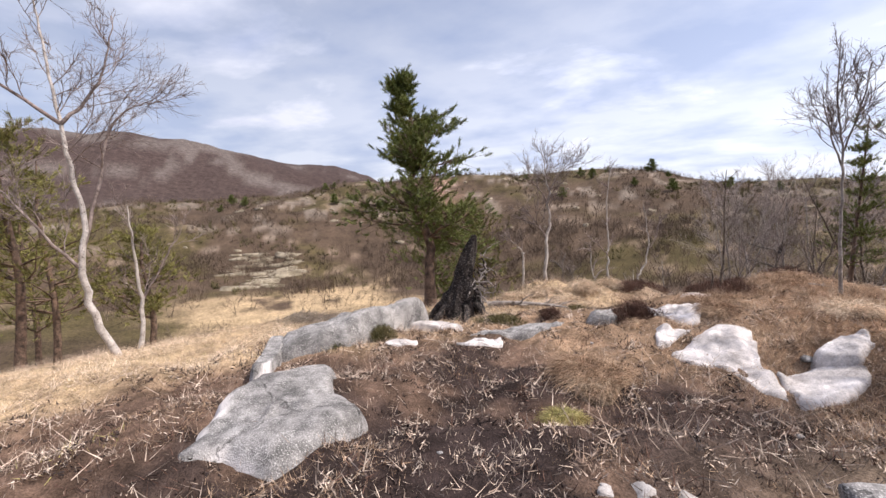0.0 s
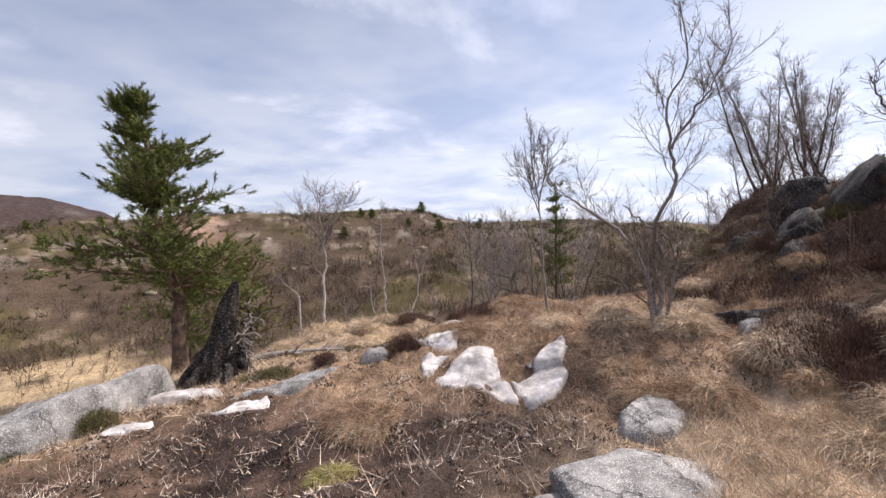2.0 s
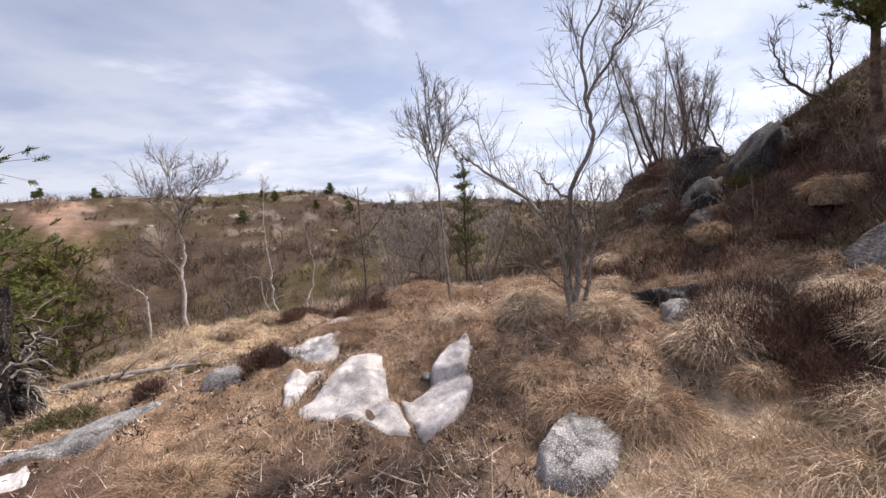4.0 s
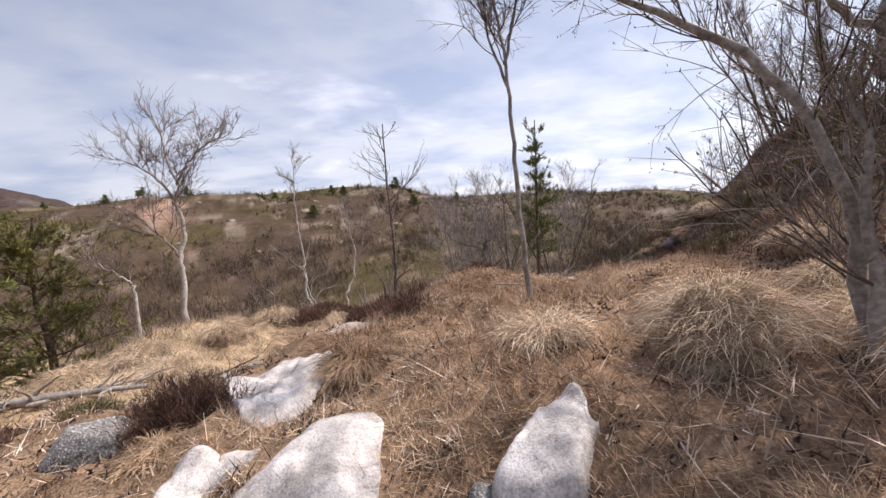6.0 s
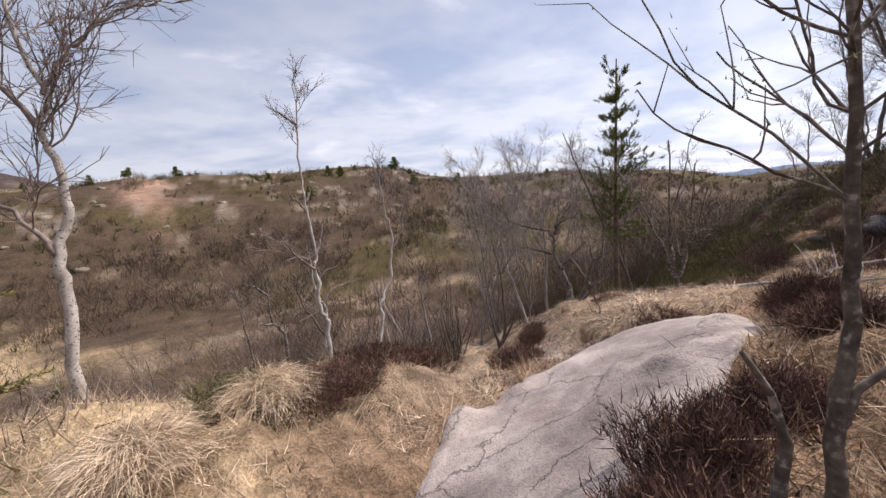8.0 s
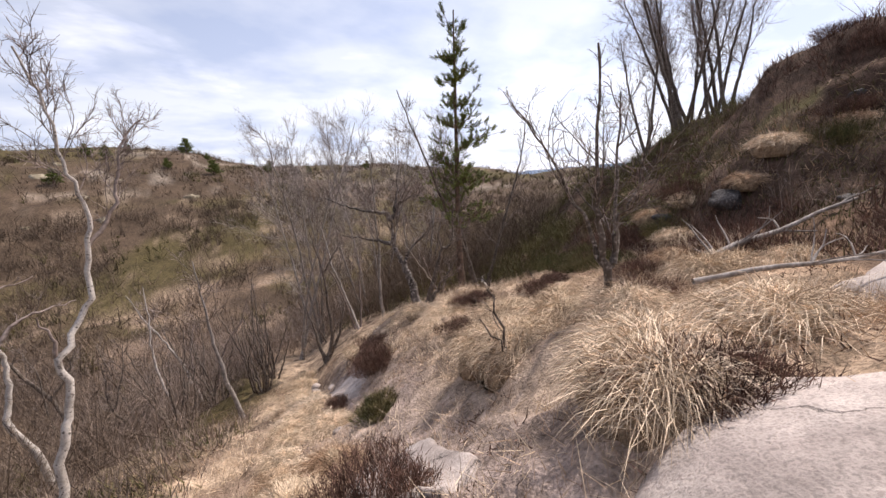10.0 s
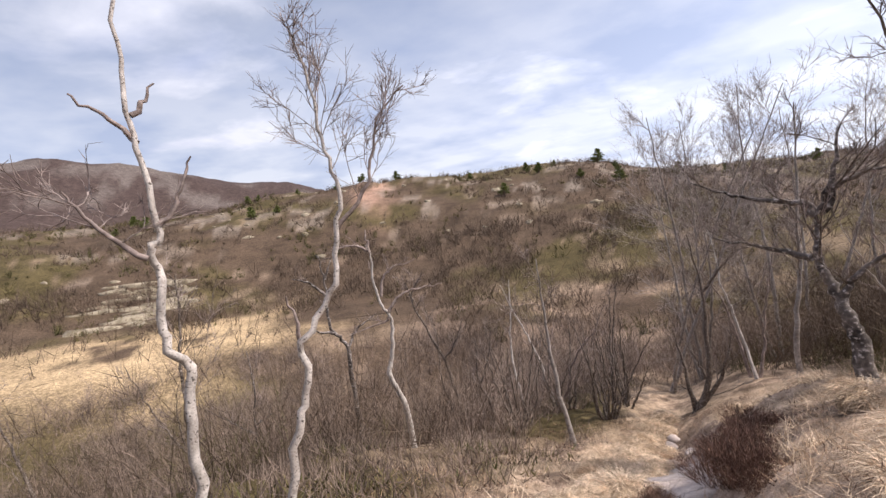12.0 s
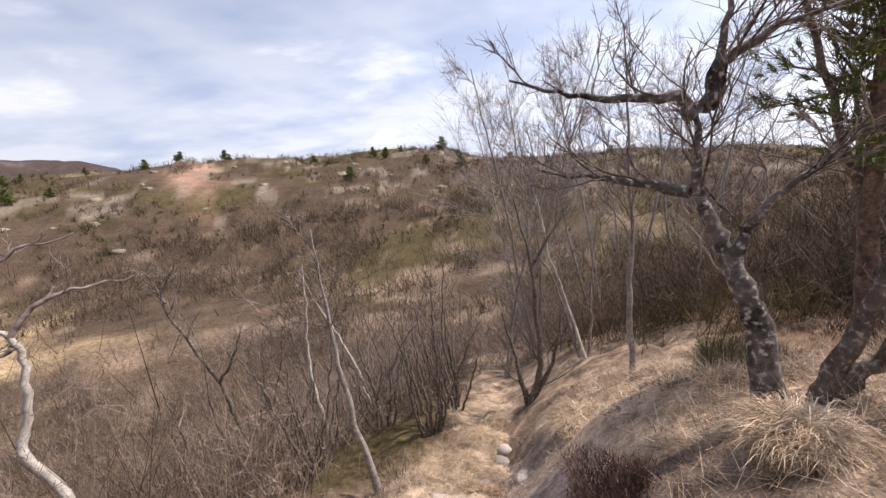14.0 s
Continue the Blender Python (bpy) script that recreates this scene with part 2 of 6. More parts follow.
def soft(x, k=1.0):
    return k * np.logaddexp(0, np.asarray(x) / k)


SIZE = 1.12                  # metres for each unit of the plan
CX, CY = 3.0, 8.0            # middle of the walk


def uv(x, y):
    return 0.41 * x + 0.912 * y, 0.912 * x - 0.41 * y


def bump(x, y, cx, cy, rx, ry, h):
    return h * np.exp(-(((x - cx) / rx) ** 2 + ((y - cy) / ry) ** 2))


RIDGE_B = [-180, -75, -57, -40, -25, -12, 0, 10, 28, 46, 70, 180]
RIDGE_E = [3.0, 1.0, 0.2, 2.3, 4.4, 5.3, 6.0, 6.2, 5.3, 3.0, 2.0, 3.0]


def height(x, y, fine=True):
    return SIZE * shape(np.asarray(x, float) / SIZE, np.asarray(y, float) / SIZE, fine)


def shape(x, y, fine=True):
    u, v = uv(x, y)
    # the shoulder that the walk follows
    edge = np.interp(u, [0, 6, 10, 14], [9.0, 7.5, 3.2, 3.4])
    z = -0.25 * soft(u - 7.5, 0.8) - 0.095 * soft(-v - 2.5, 0.6) - 0.42 * soft(-v - edge, 0.5)
    z = z + 0.85 * sstep(6.3, 9.5, u) * sstep(-2.2, 0.9, v - 0.45 * sstep(10, 13, u)) - 0.75 * sstep(13, 19, u) * sstep(1.2, -1.8, v)
    z = z - 0.38 * np.exp(-((v + 0.3) / 0.85) ** 2) * sstep(10.3, 12.6, u) * sstep(20, 16, u) - 0.55 * sstep(16.6, 18.6, u) * sstep(3.4, 1.8, v) * sstep(-1.6, -0.4, v) + bump(x, y, 1.2, 9.2, 1.3, 1.1, 0.25) + bump(x, y, 2.1, 9.35, 0.9, 0.6, 0.32) + bump(x, y, 2.4, 11.4, 1.2, 1.2, 0.15) + bump(x, y, 2.65, 10.3, 1.0, 0.75, 0.55) + bump(x, y, 0.8, 10.5, 1.2, 0.75, 0.75)
    z = z + bump(x, y, 3.9, 6.2, 1.2, 1.2, 0.5) + bump(x, y, 4.3, 4.6, 0.8, 0.8, 0.18)
    right = (0.74 - 0.26 * sstep(6, 11, u)) * soft(v - 3.0 - 1.5 * sstep(8, 12, u), 0.5)
    z = z + 7.2 * np.tanh(right / 7.2) + bump(x, y, 12.6, 9.6, 2.6, 2.6, 1.5)
    z = np.maximum(z, -9)
    # valley and opposite hill by bearing round the middle
    dx, dy = x - CX, y - CY
    r = np.hypot(dx, dy)
    brg = np.degrees(np.arctan2(-dx, dy))
    r1 = np.interp(brg, [-180, -60, -20, 10, 40, 180], [40, 25, 30, 44, 52, 40])
    e = np.interp(brg, RIDGE_B, RIDGE_E)
    top = 118 * np.tan(np.radians(e)) + 0.6
    far = -7 + (top + 7) * sstep(r1, 122, r) ** 0.85
    far = far - 0.10 * soft(r - 125, 8)
    far = np.maximum(far, -25)
    mount = (0.75 * sstep(7, 27, brg) + 0.25 * sstep(28, 46, brg)) * sstep(190, 80, brg) * (1.28 - 0.10 * sstep(46, 60, brg))
    far = far + mount * 98 * np.exp(-((r - 620) / 190) ** 2)
    far = far + 60 * np.exp(-((r - 3200) / 500) ** 2) * sstep(-30, -45, brg) * sstep(-110, -80, brg) + 15 * sstep(300, 900, r)
    side = sstep(-68, -82, brg) * sstep(-200, -170, -np.abs(brg))
    far = far * (1 - side) + side * 4.0
    z = z + (far - z) * sstep(16, 36, r) + bump(x, y, 19.8, 14.6, 4.0, 4.0, 0.85)
    # broken ground
    z = z + sstep(30, 90, r) * (3.2 * fbm(x / 24, y / 24, 4, 3) + 1.2 * np.abs(fbm(x / 9, y / 9, 3, 31)))
    z = z + sstep(300, 500, r) * 16 * fbm(x / 110, y / 110, 4, 8)
    near = 1 - sstep(25, 60, r)
    z = z + near * (0.30 * fbm(x / 2.2, y / 2.2, 3, 5) + sstep(4.2, 6, v) * 0.7 * fbm(x / 1.3, y / 1.3, 3, 6))
    if fine:
        z = z + near * (0.15 * fbm(x / 0.5, y / 0.5, 3, 11) + 0.09 * np.abs(fbm(x / 0.22, y / 0.22, 3, 12)))
    return z


def gz(x, y):
    return float(height(x, y, False))


def ground_tint(x, y):
    """Base colours of the turf: straw, russet, peat, heather, moss, meadow, hillside; plus blue distance haze painted
    on the farthest hills.
    """
    x, y = x / SIZE, y / SIZE
    u, v = uv(x, y)
    r = np.hypot(x - CX, y - CY)
    brg = np.degrees(np.arctan2(-(x - CX), y - CY))
    n = fbm(x / 1.4, y / 1.4, 4, 21)
    n2 = fbm(x / 0.5, y / 0.5, 3, 25)
    C = np.empty(x.shape + (3,))
    C[:] = (0.30, 0.205, 0.135)

    def lay(c, w):
        w = np.clip(w, 0, 1)[..., None]
        C[:] = C * (1 - w) + np.array(c) * w
    vs = np.interp(u, [0, 3, 5, 7, 9], [-5.6, -4.8, -3.3, -2.4, -1.9])
    lay((0.56, 0.43, 0.27), sstep(0.6, -0.8, v - vs + 1.6 * n) * 0.9)
    lay((0.34, 0.22, 0.145), sstep(5, 7, u + 2 * n) * sstep(0, 1, v + n) * 0.7)
    lay((0.13, 0.085, 0.065), sstep(6, 4.8, u + 2.5 * n) * sstep(-0.2, 0.8, v - vs + 1.6 * n) * sstep(4.2, 3.2, v + n) * 0.85)
    lay((0.055, 0.039, 0.034), sstep(5.6, 4.4, u + 2.0 * n) * sstep(-3.4, -2.6, v + 1.5 * n) * sstep(3.4, 2.6, v + n) * sstep(-0.05, 0.12, n2 + 0.12))
    lay((0.045, 0.032, 0.03), bump(x, y, 0.9, 3.0, 1.3, 1.4, 1.2) * sstep(-0.35, -0.1, n2))
    lay((0.085, 0.055, 0.043), sstep(3.4, 4.6, v + n) * 0.9)
    lay((0.13, 0.115, 0.048), sstep(4.0, 5.0, v + n) * sstep(0.02, 0.2, n) * 0.8)
    lay((0.44, 0.34, 0.25), sstep(9, 11, u) * sstep(-3.4, -2, v) * sstep(3.5, 2, v) * 0.8)
    lay((0.15, 0.105, 0.08), sstep(9, 10.5, u) * sstep(-3.4, -2, v) * sstep(0.05, 0.22, n2) * 0.75)
    lay((0.36, 0.29, 0.26), sstep(9.5, 11, u) * sstep(20, 17, u) * np.exp(-((v + 0.15) / 0.55) ** 2) * 0.8)
    lay((0.52, 0.40, 0.285), bump(x, y, 3.7, 2.5, 1.4, 1.0, 1.8) + bump(x, y, 4.9, 2.2, 0.8, 0.8, 0.8))
    # valley, hill, mountain
    m = fbm(x / 14, y / 14, 4, 41)
    m2 = fbm(x / 4, y / 4, 4, 45)
    f = np.maximum(sstep(14, 24, r), sstep(-1.5, -2.5, v + 0.8 * n) * sstep(9.8, 11, u))
    lay((0.10, 0.071, 0.05), f)
    lay((0.095, 0.078, 0.034), f * sstep(0.0, 0.25, m) * 0.8)
    lay((0.29, 0.215, 0.155), f * sstep(0.24, 0.42, m2 + 0.3 * m) * 0.6)
    lay((0.24, 0.21, 0.18), f * sstep(60, 85, r) * sstep(0.28, 0.40, m2) * 0.6)
    lay((0.46, 0.345, 0.21), sstep(28, 35, r + 8 * m) * sstep(54, 44, r + 16 * m) * sstep(8, 20, brg + 30 * m) * sstep(62, 50, brg) * sstep(-0.45, -0.2, m2))
    lay((0.45, 0.33, 0.25), sstep(24, 30, r + 6 * m) * sstep(46, 38, r + 10 * m) * sstep(-26, -8, brg + 30 * m) * sstep(12, 2, brg) * sstep(-0.05, 0.2, m2) * 0.55)
    lay((0.42, 0.27, 0.20), np.exp(-((brg - 15 + 4 * m) / 2.2) ** 2 - ((r - 92) / 14) ** 2) * sstep(-0.2, 0.1, m2))
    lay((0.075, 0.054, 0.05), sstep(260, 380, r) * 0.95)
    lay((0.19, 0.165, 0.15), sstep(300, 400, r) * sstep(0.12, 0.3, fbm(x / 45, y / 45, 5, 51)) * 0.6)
    # aerial haze put into the colour: farthest hills turn blue with distance
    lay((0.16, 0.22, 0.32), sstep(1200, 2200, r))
    return C


def mesh_of(name, verts, faces, material, smooth=True):
    me = bpy.data.meshes.new(name)
    verts = np.asarray(verts, np.float32)
    faces = np.asarray(faces, np.int32)
    k = faces.shape[1]
    me.vertices.add(len(verts)); me.vertices.foreach_set("co", verts.ravel())
    me.loops.add(faces.size); me.loops.foreach_set("vertex_index", faces.ravel())
    me.polygons.add(len(faces))
    me.polygons.foreach_set("loop_start", np.arange(0, faces.size, k, dtype=np.int32))
    me.polygons.foreach_set("loop_total", np.full(len(faces), k, np.int32))
    me.materials.append(material)
    me.update(calc_edges=True)
    if smooth:
        me.polygons.foreach_set("use_smooth", np.ones(len(faces), bool))
    return me


def make_ground():
    rings = np.concatenate([np.arange(0.0, 20, 0.115), 20 * 1.035 ** np.arange(0, 156)])
    ang = np.radians(np.concatenate([np.arange(-125, 80, 0.5), np.arange(80, 235, 2.5)]))
    nr, na = len(rings), len(ang)
    R, A = np.meshgrid(rings, ang, indexing="ij")
    X, Y = CX * SIZE - R * np.sin(A), CY * SIZE + R * np.cos(A)
    Z = height(X, Y)
    V = np.stack([X, Y, Z], -1).reshape(-1, 3)
    i, j = np.meshgrid(np.arange(nr - 1), np.arange(na), indexing="ij")
    j2 = (j + 1) % na
    F = np.stack([i * na + j, (i + 1) * na + j, (i + 1) * na + j2, i * na + j2], -1).reshape(-1, 4)[:, ::-1]
    me = mesh_of("ground", V, F, M_GROUND)
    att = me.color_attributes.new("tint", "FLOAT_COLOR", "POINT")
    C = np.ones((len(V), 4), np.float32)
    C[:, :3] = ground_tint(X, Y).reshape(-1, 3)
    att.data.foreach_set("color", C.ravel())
    ob = tagged(new("ground", me), "rough moorland of dry grass, dark peat and heather", "ground", kind="structure")
    return ob


make_ground()

def part(name, me, parent, label=""):
    ob = new(name, me)
    ob.parent = parent
    return tagged(ob, label)


# ---- trees ----


class Tubes:
    """Gathers tapered tubes for one mesh."""

    def __init__(self):
        self.v, self.f, self.n = [], [], 0

    def tube(self, pts, rad, sides=5):
        pts = np.asarray(pts, float)
        m = len(pts)
        t = np.gradient(pts, axis=0)
        t /= np.linalg.norm(t, axis=1)[:, None] + 1e-9
        a = np.cross(t, [0.31, 0.87, 0.37]); a /= np.linalg.norm(a, axis=1)[:, None] + 1e-9
        b = np.cross(t, a)
        th = np.arange(sides) * 2 * np.pi / sides
        ring = pts[:, None] + np.asarray(rad)[:, None, None] * (np.cos(th)[None, :, None] * a[:, None] + np.sin(th)[None, :, None] * b[:, None])
        self.v.append(ring.reshape(-1, 3))
        i, j = np.meshgrid(np.arange(m - 1), np.arange(sides), indexing="ij")
        j2 = (j + 1) % sides
        self.f.append((self.n + np.stack([i * sides + j, i * sides + j2, (i + 1) * sides + j2, (i + 1) * sides + j], -1)).reshape(-1, 4))
        self.n += m * sides

    def mesh(self, name, material):
        return mesh_of(name, np.concatenate(self.v), np.concatenate(self.f), material)


def unit(v):
    return v / (np.linalg.norm(v) + 1e-9)


def limb(rng, p, d, length, r0, r1, bend, rise, n=7):
    pts, dirs = [p], []
    for k in range(n):
        d = unit(d + rng.normal(0, bend, 3) + np.array([0, 0, rise]))
        p = p + d * length / n
        pts.append(p); dirs.append(d)
    return np.array(pts), np.array(dirs), np.linspace(r0, r1, n + 1)


def smooth_line(points, n, rng, wiggle):
    """A rounded line through a few points, with a little unrest."""
    P = np.asarray(points, float)
    P = np.vstack([2 * P[0] - P[1], P, 2 * P[-1] - P[-2]])
    out = []
    for q in np.linspace(0, len(points) - 1, n):
        i = min(int(q), len(points) - 2); t = q - i
        a, b, c, d = P[i], P[i + 1], P[i + 2], P[i + 3]
        out.append(0.5 * (2 * b + (c - a) * t + (2 * a - 5 * b + 4 * c - d) * t * t + (3 * b - a - 3 * c + d) * t ** 3))
    out = np.array(out)
    out[1:] += rng.normal(0, wiggle, (n - 1, 3))
    return out


def blades_mesh(name, P, rng, length, width, spread, material, up=(0, 0, 1), bend=0.0):
    """One thin blade for each root in P."""
    n = len(P)
    d = np.asarray(up, float) + rng.normal(0, spread, (n, 3))
    d /= np.linalg.norm(d, axis=1)[:, None] + 1e-9
    L = (np.asarray(length) * rng.uniform(0.55, 1.25, n))[:, None]
    s = np.cross(d, rng.normal(0, 1, (n, 3))); s /= np.linalg.norm(s, axis=1)[:, None] + 1e-9
    s = s * (np.asarray(width) / 2 * np.ones(n))[:, None]
    tip = P + d * L
    tip[:, 2] -= bend * L[:, 0]
    V = np.stack([P - s, P + s, tip], 1).reshape(-1, 3)
    F = np.arange(n * 3).reshape(-1, 3)
    return mesh_of(name, V, F, material, False)


def stuff(ob):
    return tagged(ob, kind="stuff")


def bare_tree(x, y, stems, r, label, seed, bark=None, start=0.4, limbs=8, twigs=6, fine=5, length=0.9, spread=1.0, lift=0.10, buds=0, group="", wiggle=0.012, name="birch_tree", thick=1.0, sink=0.1, split=True, twig=None, size=1.0):
    """A leafless tree. stems: the trunk and its main limbs as lines of a few points from the foot; boughs and twigs grow from them."""
    rng = np.random.default_rng(seed)
    bark = bark or M_BARK
    fine_bark = twig or M_TWIG
    bough_bark = twig or (M_TWIG if bark is M_BARK else M_BARKD)
    base = new(name)
    base.matrix_world = pose(x, y, gz(x, y))
    tagged(base, label, "tree", group)
    tw, rest = Tubes(), Tubes()
    tips = []
    for k, line in enumerate(stems):
        line = [(p[0] * size, p[1] * size, p[2] * size) for p in line]
        n = 4 * len(line)
        if k == 0:
            line[0] = (line[0][0], line[0][1], min(line[0][2], 0) - sink)
        pts = smooth_line(line, n, rng, wiggle)
        q = np.linspace(0, 1, n)
        r0 = r if k == 0 else r * (0.9 if line[0][2] < 0.15 else 0.48)
        rad = r0 * (1 - q ** 0.9 * 0.9) + 0.004
        if k == 0:
            rad[0] *= 1.35; rad[1] *= 1.12
        tb = Tubes()
        tb.tube(pts, rad, 9 if k == 0 else 6)
        part("trunk" if k == 0 else "branch", tb.mesh("trunk" if k == 0 else "branch", M_TWIG if k and bark is M_BARK else bark), base)
        total = np.linalg.norm(np.diff(pts, axis=0), axis=1).sum()
        m = max(3, int(limbs * (1 if k == 0 else 0.75))) if k == 0 or total > 0.62 else 0
        for b in range(m):
            s0 = start if k == 0 else 0.25
            w = s0 + (0.99 - s0) * (b + rng.random()) / m
            i = min(n - 2, int(w * (n - 1)))
            d0 = unit(pts[i + 1] - pts[i])
            a = rng.uniform(0, 6.28)
            dd = unit(d0 * 0.75 + np.array([math.cos(a), math.sin(a), 0.05]) * rng.uniform(0.5, 1.0) * spread)
            L = length * rng.uniform(0.55, 1.15) * (1.1 - 0.55 * (w - s0) / (1 - s0))
            lp, ld, lr = limb(rng, pts[i], dd, L, min(0.03, max(0.006, rad[i] * 0.33)) * thick, 0.0035 * thick, 0.17, lift, 7)
            if split:
                bt = Tubes(); bt.tube(lp, lr, 5)
                bough = part("branch", bt.mesh("branch", bough_bark), base)
                tw = Tubes()
            else:
                rest.tube(lp, lr, 4)
            for c in range(twigs):
                i2 = rng.integers(1, 7)
                tp, td, tr = limb(rng, lp[i2], unit(ld[i2] + rng.normal(0, 0.5, 3)), L * rng.uniform(0.25, 0.6), 0.0045 * thick, 0.0022 * thick, 0.16, lift * 0.7, 4)
                tw.tube(tp, tr, 3)
                tips.append(tp[-1])
                for e in range(fine):
                    i3 = rng.integers(0, 4)
                    fp, fd, fr = limb(rng, tp[i3 + 1], unit(td[i3] + rng.normal(0, 0.5, 3)), L * rng.uniform(0.10, 0.28), 0.0028 * thick, 0.0014 * thick, 0.15, 0.03, 1)
                    tw.tube(fp, fr, 3)
                    tips.append(fp[-1])
            if split and tw.v:
                stuff(part("twig_spray", tw.mesh("twig_spray", fine_bark), bough, "fine bare twigs"))
    if rest.v:
        stuff(part("bough_spray", rest.mesh("bough_spray", bough_bark), base))
    if tw.v and not split:
        stuff(part("twig_spray", tw.mesh("twig_spray", fine_bark), base, "fine bare twigs"))
    if buds:
        T = np.array(tips)
        T = np.repeat(T[rng.permutation(len(T))[: len(T) * 2 // 3]], buds, 0)
        stuff(part("bud_foliage", blades_mesh("bud_foliage", T + rng.normal(0, 0.012, T.shape), rng, 0.016, 0.007, 0.6, M_BUD), base, "small green opening buds"))
    return base


def stem_line(rng, h, lean=(0, 0), bend=0.06, n=6, foot=(0, 0)):
    p, d, out = np.array([foot[0], foot[1], 0.0]), unit(np.array([lean[0], lean[1], 1.0])), []
    for k in range(n):
        out.append(tuple(p))
        d = unit(d + rng.normal(0, bend, 3) + np.array([0, 0, 0.08]))
        p = p + d * h / (n - 1)
    return out


def grown(x, y, h, r, label, seed, stems=1, lean=(0, 0), bend=0.10, **more):
    """A bare tree with one or more stems of no marked shape."""
    rng = np.random.default_rng(seed + 500)
    lines = []
    for s in range(stems):
        a = rng.uniform(0, 6.28)
        o = 0.0 if s == 0 else 0.10 + 0.1 * rng.random()
        l2 = (lean[0] + (stems > 1) * 0.35 * math.cos(a), lean[1] + (stems > 1) * 0.35 * math.sin(a))
        lines.append(stem_line(rng, h * (1 if s == 0 else rng.uniform(0.6, 0.95)), l2, bend, 6, (o * math.cos(a), o * math.sin(a))))
    return bare_tree(x, y, lines, r, label, seed, **more)


def pine(x, y, line, r, label, seed, first=0.25, width=1.2, tufts=12, needles=34, whorls=10, needle_mat=None, group="", size=0.085, gap=(2, 2), droop=0.0, sink=0.1, blade=0.012, taper=0.75, split=True, name="pine_tree", low=0.0, arms=(3, 6)):
    """Scots pine: bent trunk, whorled limbs, brush-like tufts of needles at the shoots. gap: a bare stretch of the trunk."""
    rng = np.random.default_rng(seed)
    base = new(name)
    base.matrix_world = pose(x, y, gz(x, y))
    tagged(base, label, "tree", group)
    n = 20
    line = [tuple(p) for p in line]
    line[0] = (line[0][0], line[0][1], -sink)
    pts = smooth_line(line, n, rng, 0.006)
    rad = np.linspace(r, 0.015, n); rad[0] *= 1.4; rad[1] *= 1.15
    tk, rest = Tubes(), Tubes()
    tk.tube(pts, rad, 9)
    part("trunk", tk.mesh("trunk", M_PINEBARK), base, "reddish scaly pine trunk")
    roots, ups = [], []
    for k in range(whorls):
        q = first + (0.99 - first) * (k + 0.4 * rng.random()) / whorls
        if gap[0] < q < gap[1]:
            continue
        i = min(n - 2, int(q * (n - 1)))
        for w in range(rng.integers(*arms)):
            a = rng.uniform(0, 6.28)
            L = max(0.2, (1.06 - (q - first) / (1 - first)) ** taper) * width * rng.uniform(0.5, 1.15)
            fall = droop
            if low:
                L = low * rng.uniform(0.45, 1.1) if q < gap[0] else max(0.16, 1.02 - (q - gap[1]) / (1 - gap[1])) ** 0.75 * width * rng.uniform(0.5, 1.1)
                fall = droop if q > gap[0] else droop + 0.25
            dd = unit(np.array([math.cos(a), math.sin(a), rng.uniform(0.0, 0.45) - fall]))
            lp, ld, lr = limb(rng, pts[i], dd, L, max(0.009, rad[i] * 0.35), 0.004, 0.15, 0.06, 6)
            if split:
                bt = Tubes(); bt.tube(lp, lr, 5)
                part("branch", bt.mesh("branch", M_PINEBARK), base)
            else:
                rest.tube(lp, lr, 4)
            for t in range(tufts):
                i2 = rng.integers(2, 7)
                e = lp[i2] + rng.normal(0, 0.15 * L + 0.02, 3) * (1, 1, 0.55) + np.array([0, 0, 0.04])
                if split:
                    rest.tube(np.array([lp[i2 - 1], e]), np.array([0.005, 0.003]), 3)
                d = unit(e - lp[i2 - 1] + np.array([0, 0, 0.12]))
                roots.append(e - d * rng.uniform(0, 0.14, (needles, 1)) + rng.normal(0, 0.008, (needles, 3)))
                ups.append(np.tile(d, (needles, 1)))
    P, U = np.concatenate(roots), np.concatenate(ups)
    if rest.v:
        stuff(part("shoot_spray", rest.mesh("shoot_spray", M_PINEBARK), base))
    stuff(part("needle_foliage", blades_mesh("needle_foliage", P, rng, size, blade, 0.5, needle_mat or M_NEEDLE, U), base, "dense green needle tufts"))
    return base


# knoll with the pine and the burnt stump
pine(-1.36, 9.0, [(0.0, 0.0, 0), (0.02, 0, 0.9), (0.02, 0.0, 1.5), (-0.20, -0.05, 2.1), (-0.34, -0.1, 2.6), (-0.14, -0.04, 3.0), (-0.18, -0.04, 3.5), (-0.36, -0.08, 4.15), (-0.62, -0.12, 4.75)], 0.115,
     "bent green pine with a bare mid-trunk behind the burnt stump", 3, first=0.26, width=1.3, low=1.5, arms=(3, 6), tufts=34, needles=38, whorls=17, gap=(0.46, 0.60), blade=0.013)
pine(-0.9, 12.0, [(0, 0, 0), (0.1, 0, 1.2), (0.0, 0, 2.2), (0.1, 0, 3.2)], 0.07, "olive-green bushy young pine down the slope", 8, first=0.1, width=1.4, tufts=20, needles=26, whorls=12, taper=0.5, needle_mat=M_NEEDLEO)
pine(-1.9, 11.4, [(0, 0, 0), (0.1, 0, 1.2), (0.0, 0, 2.2), (-0.1, 0, 3.6)], 0.07, "dark green bushy young pine down the slope", 9, first=0.12, width=1.5, tufts=16, needles=26)

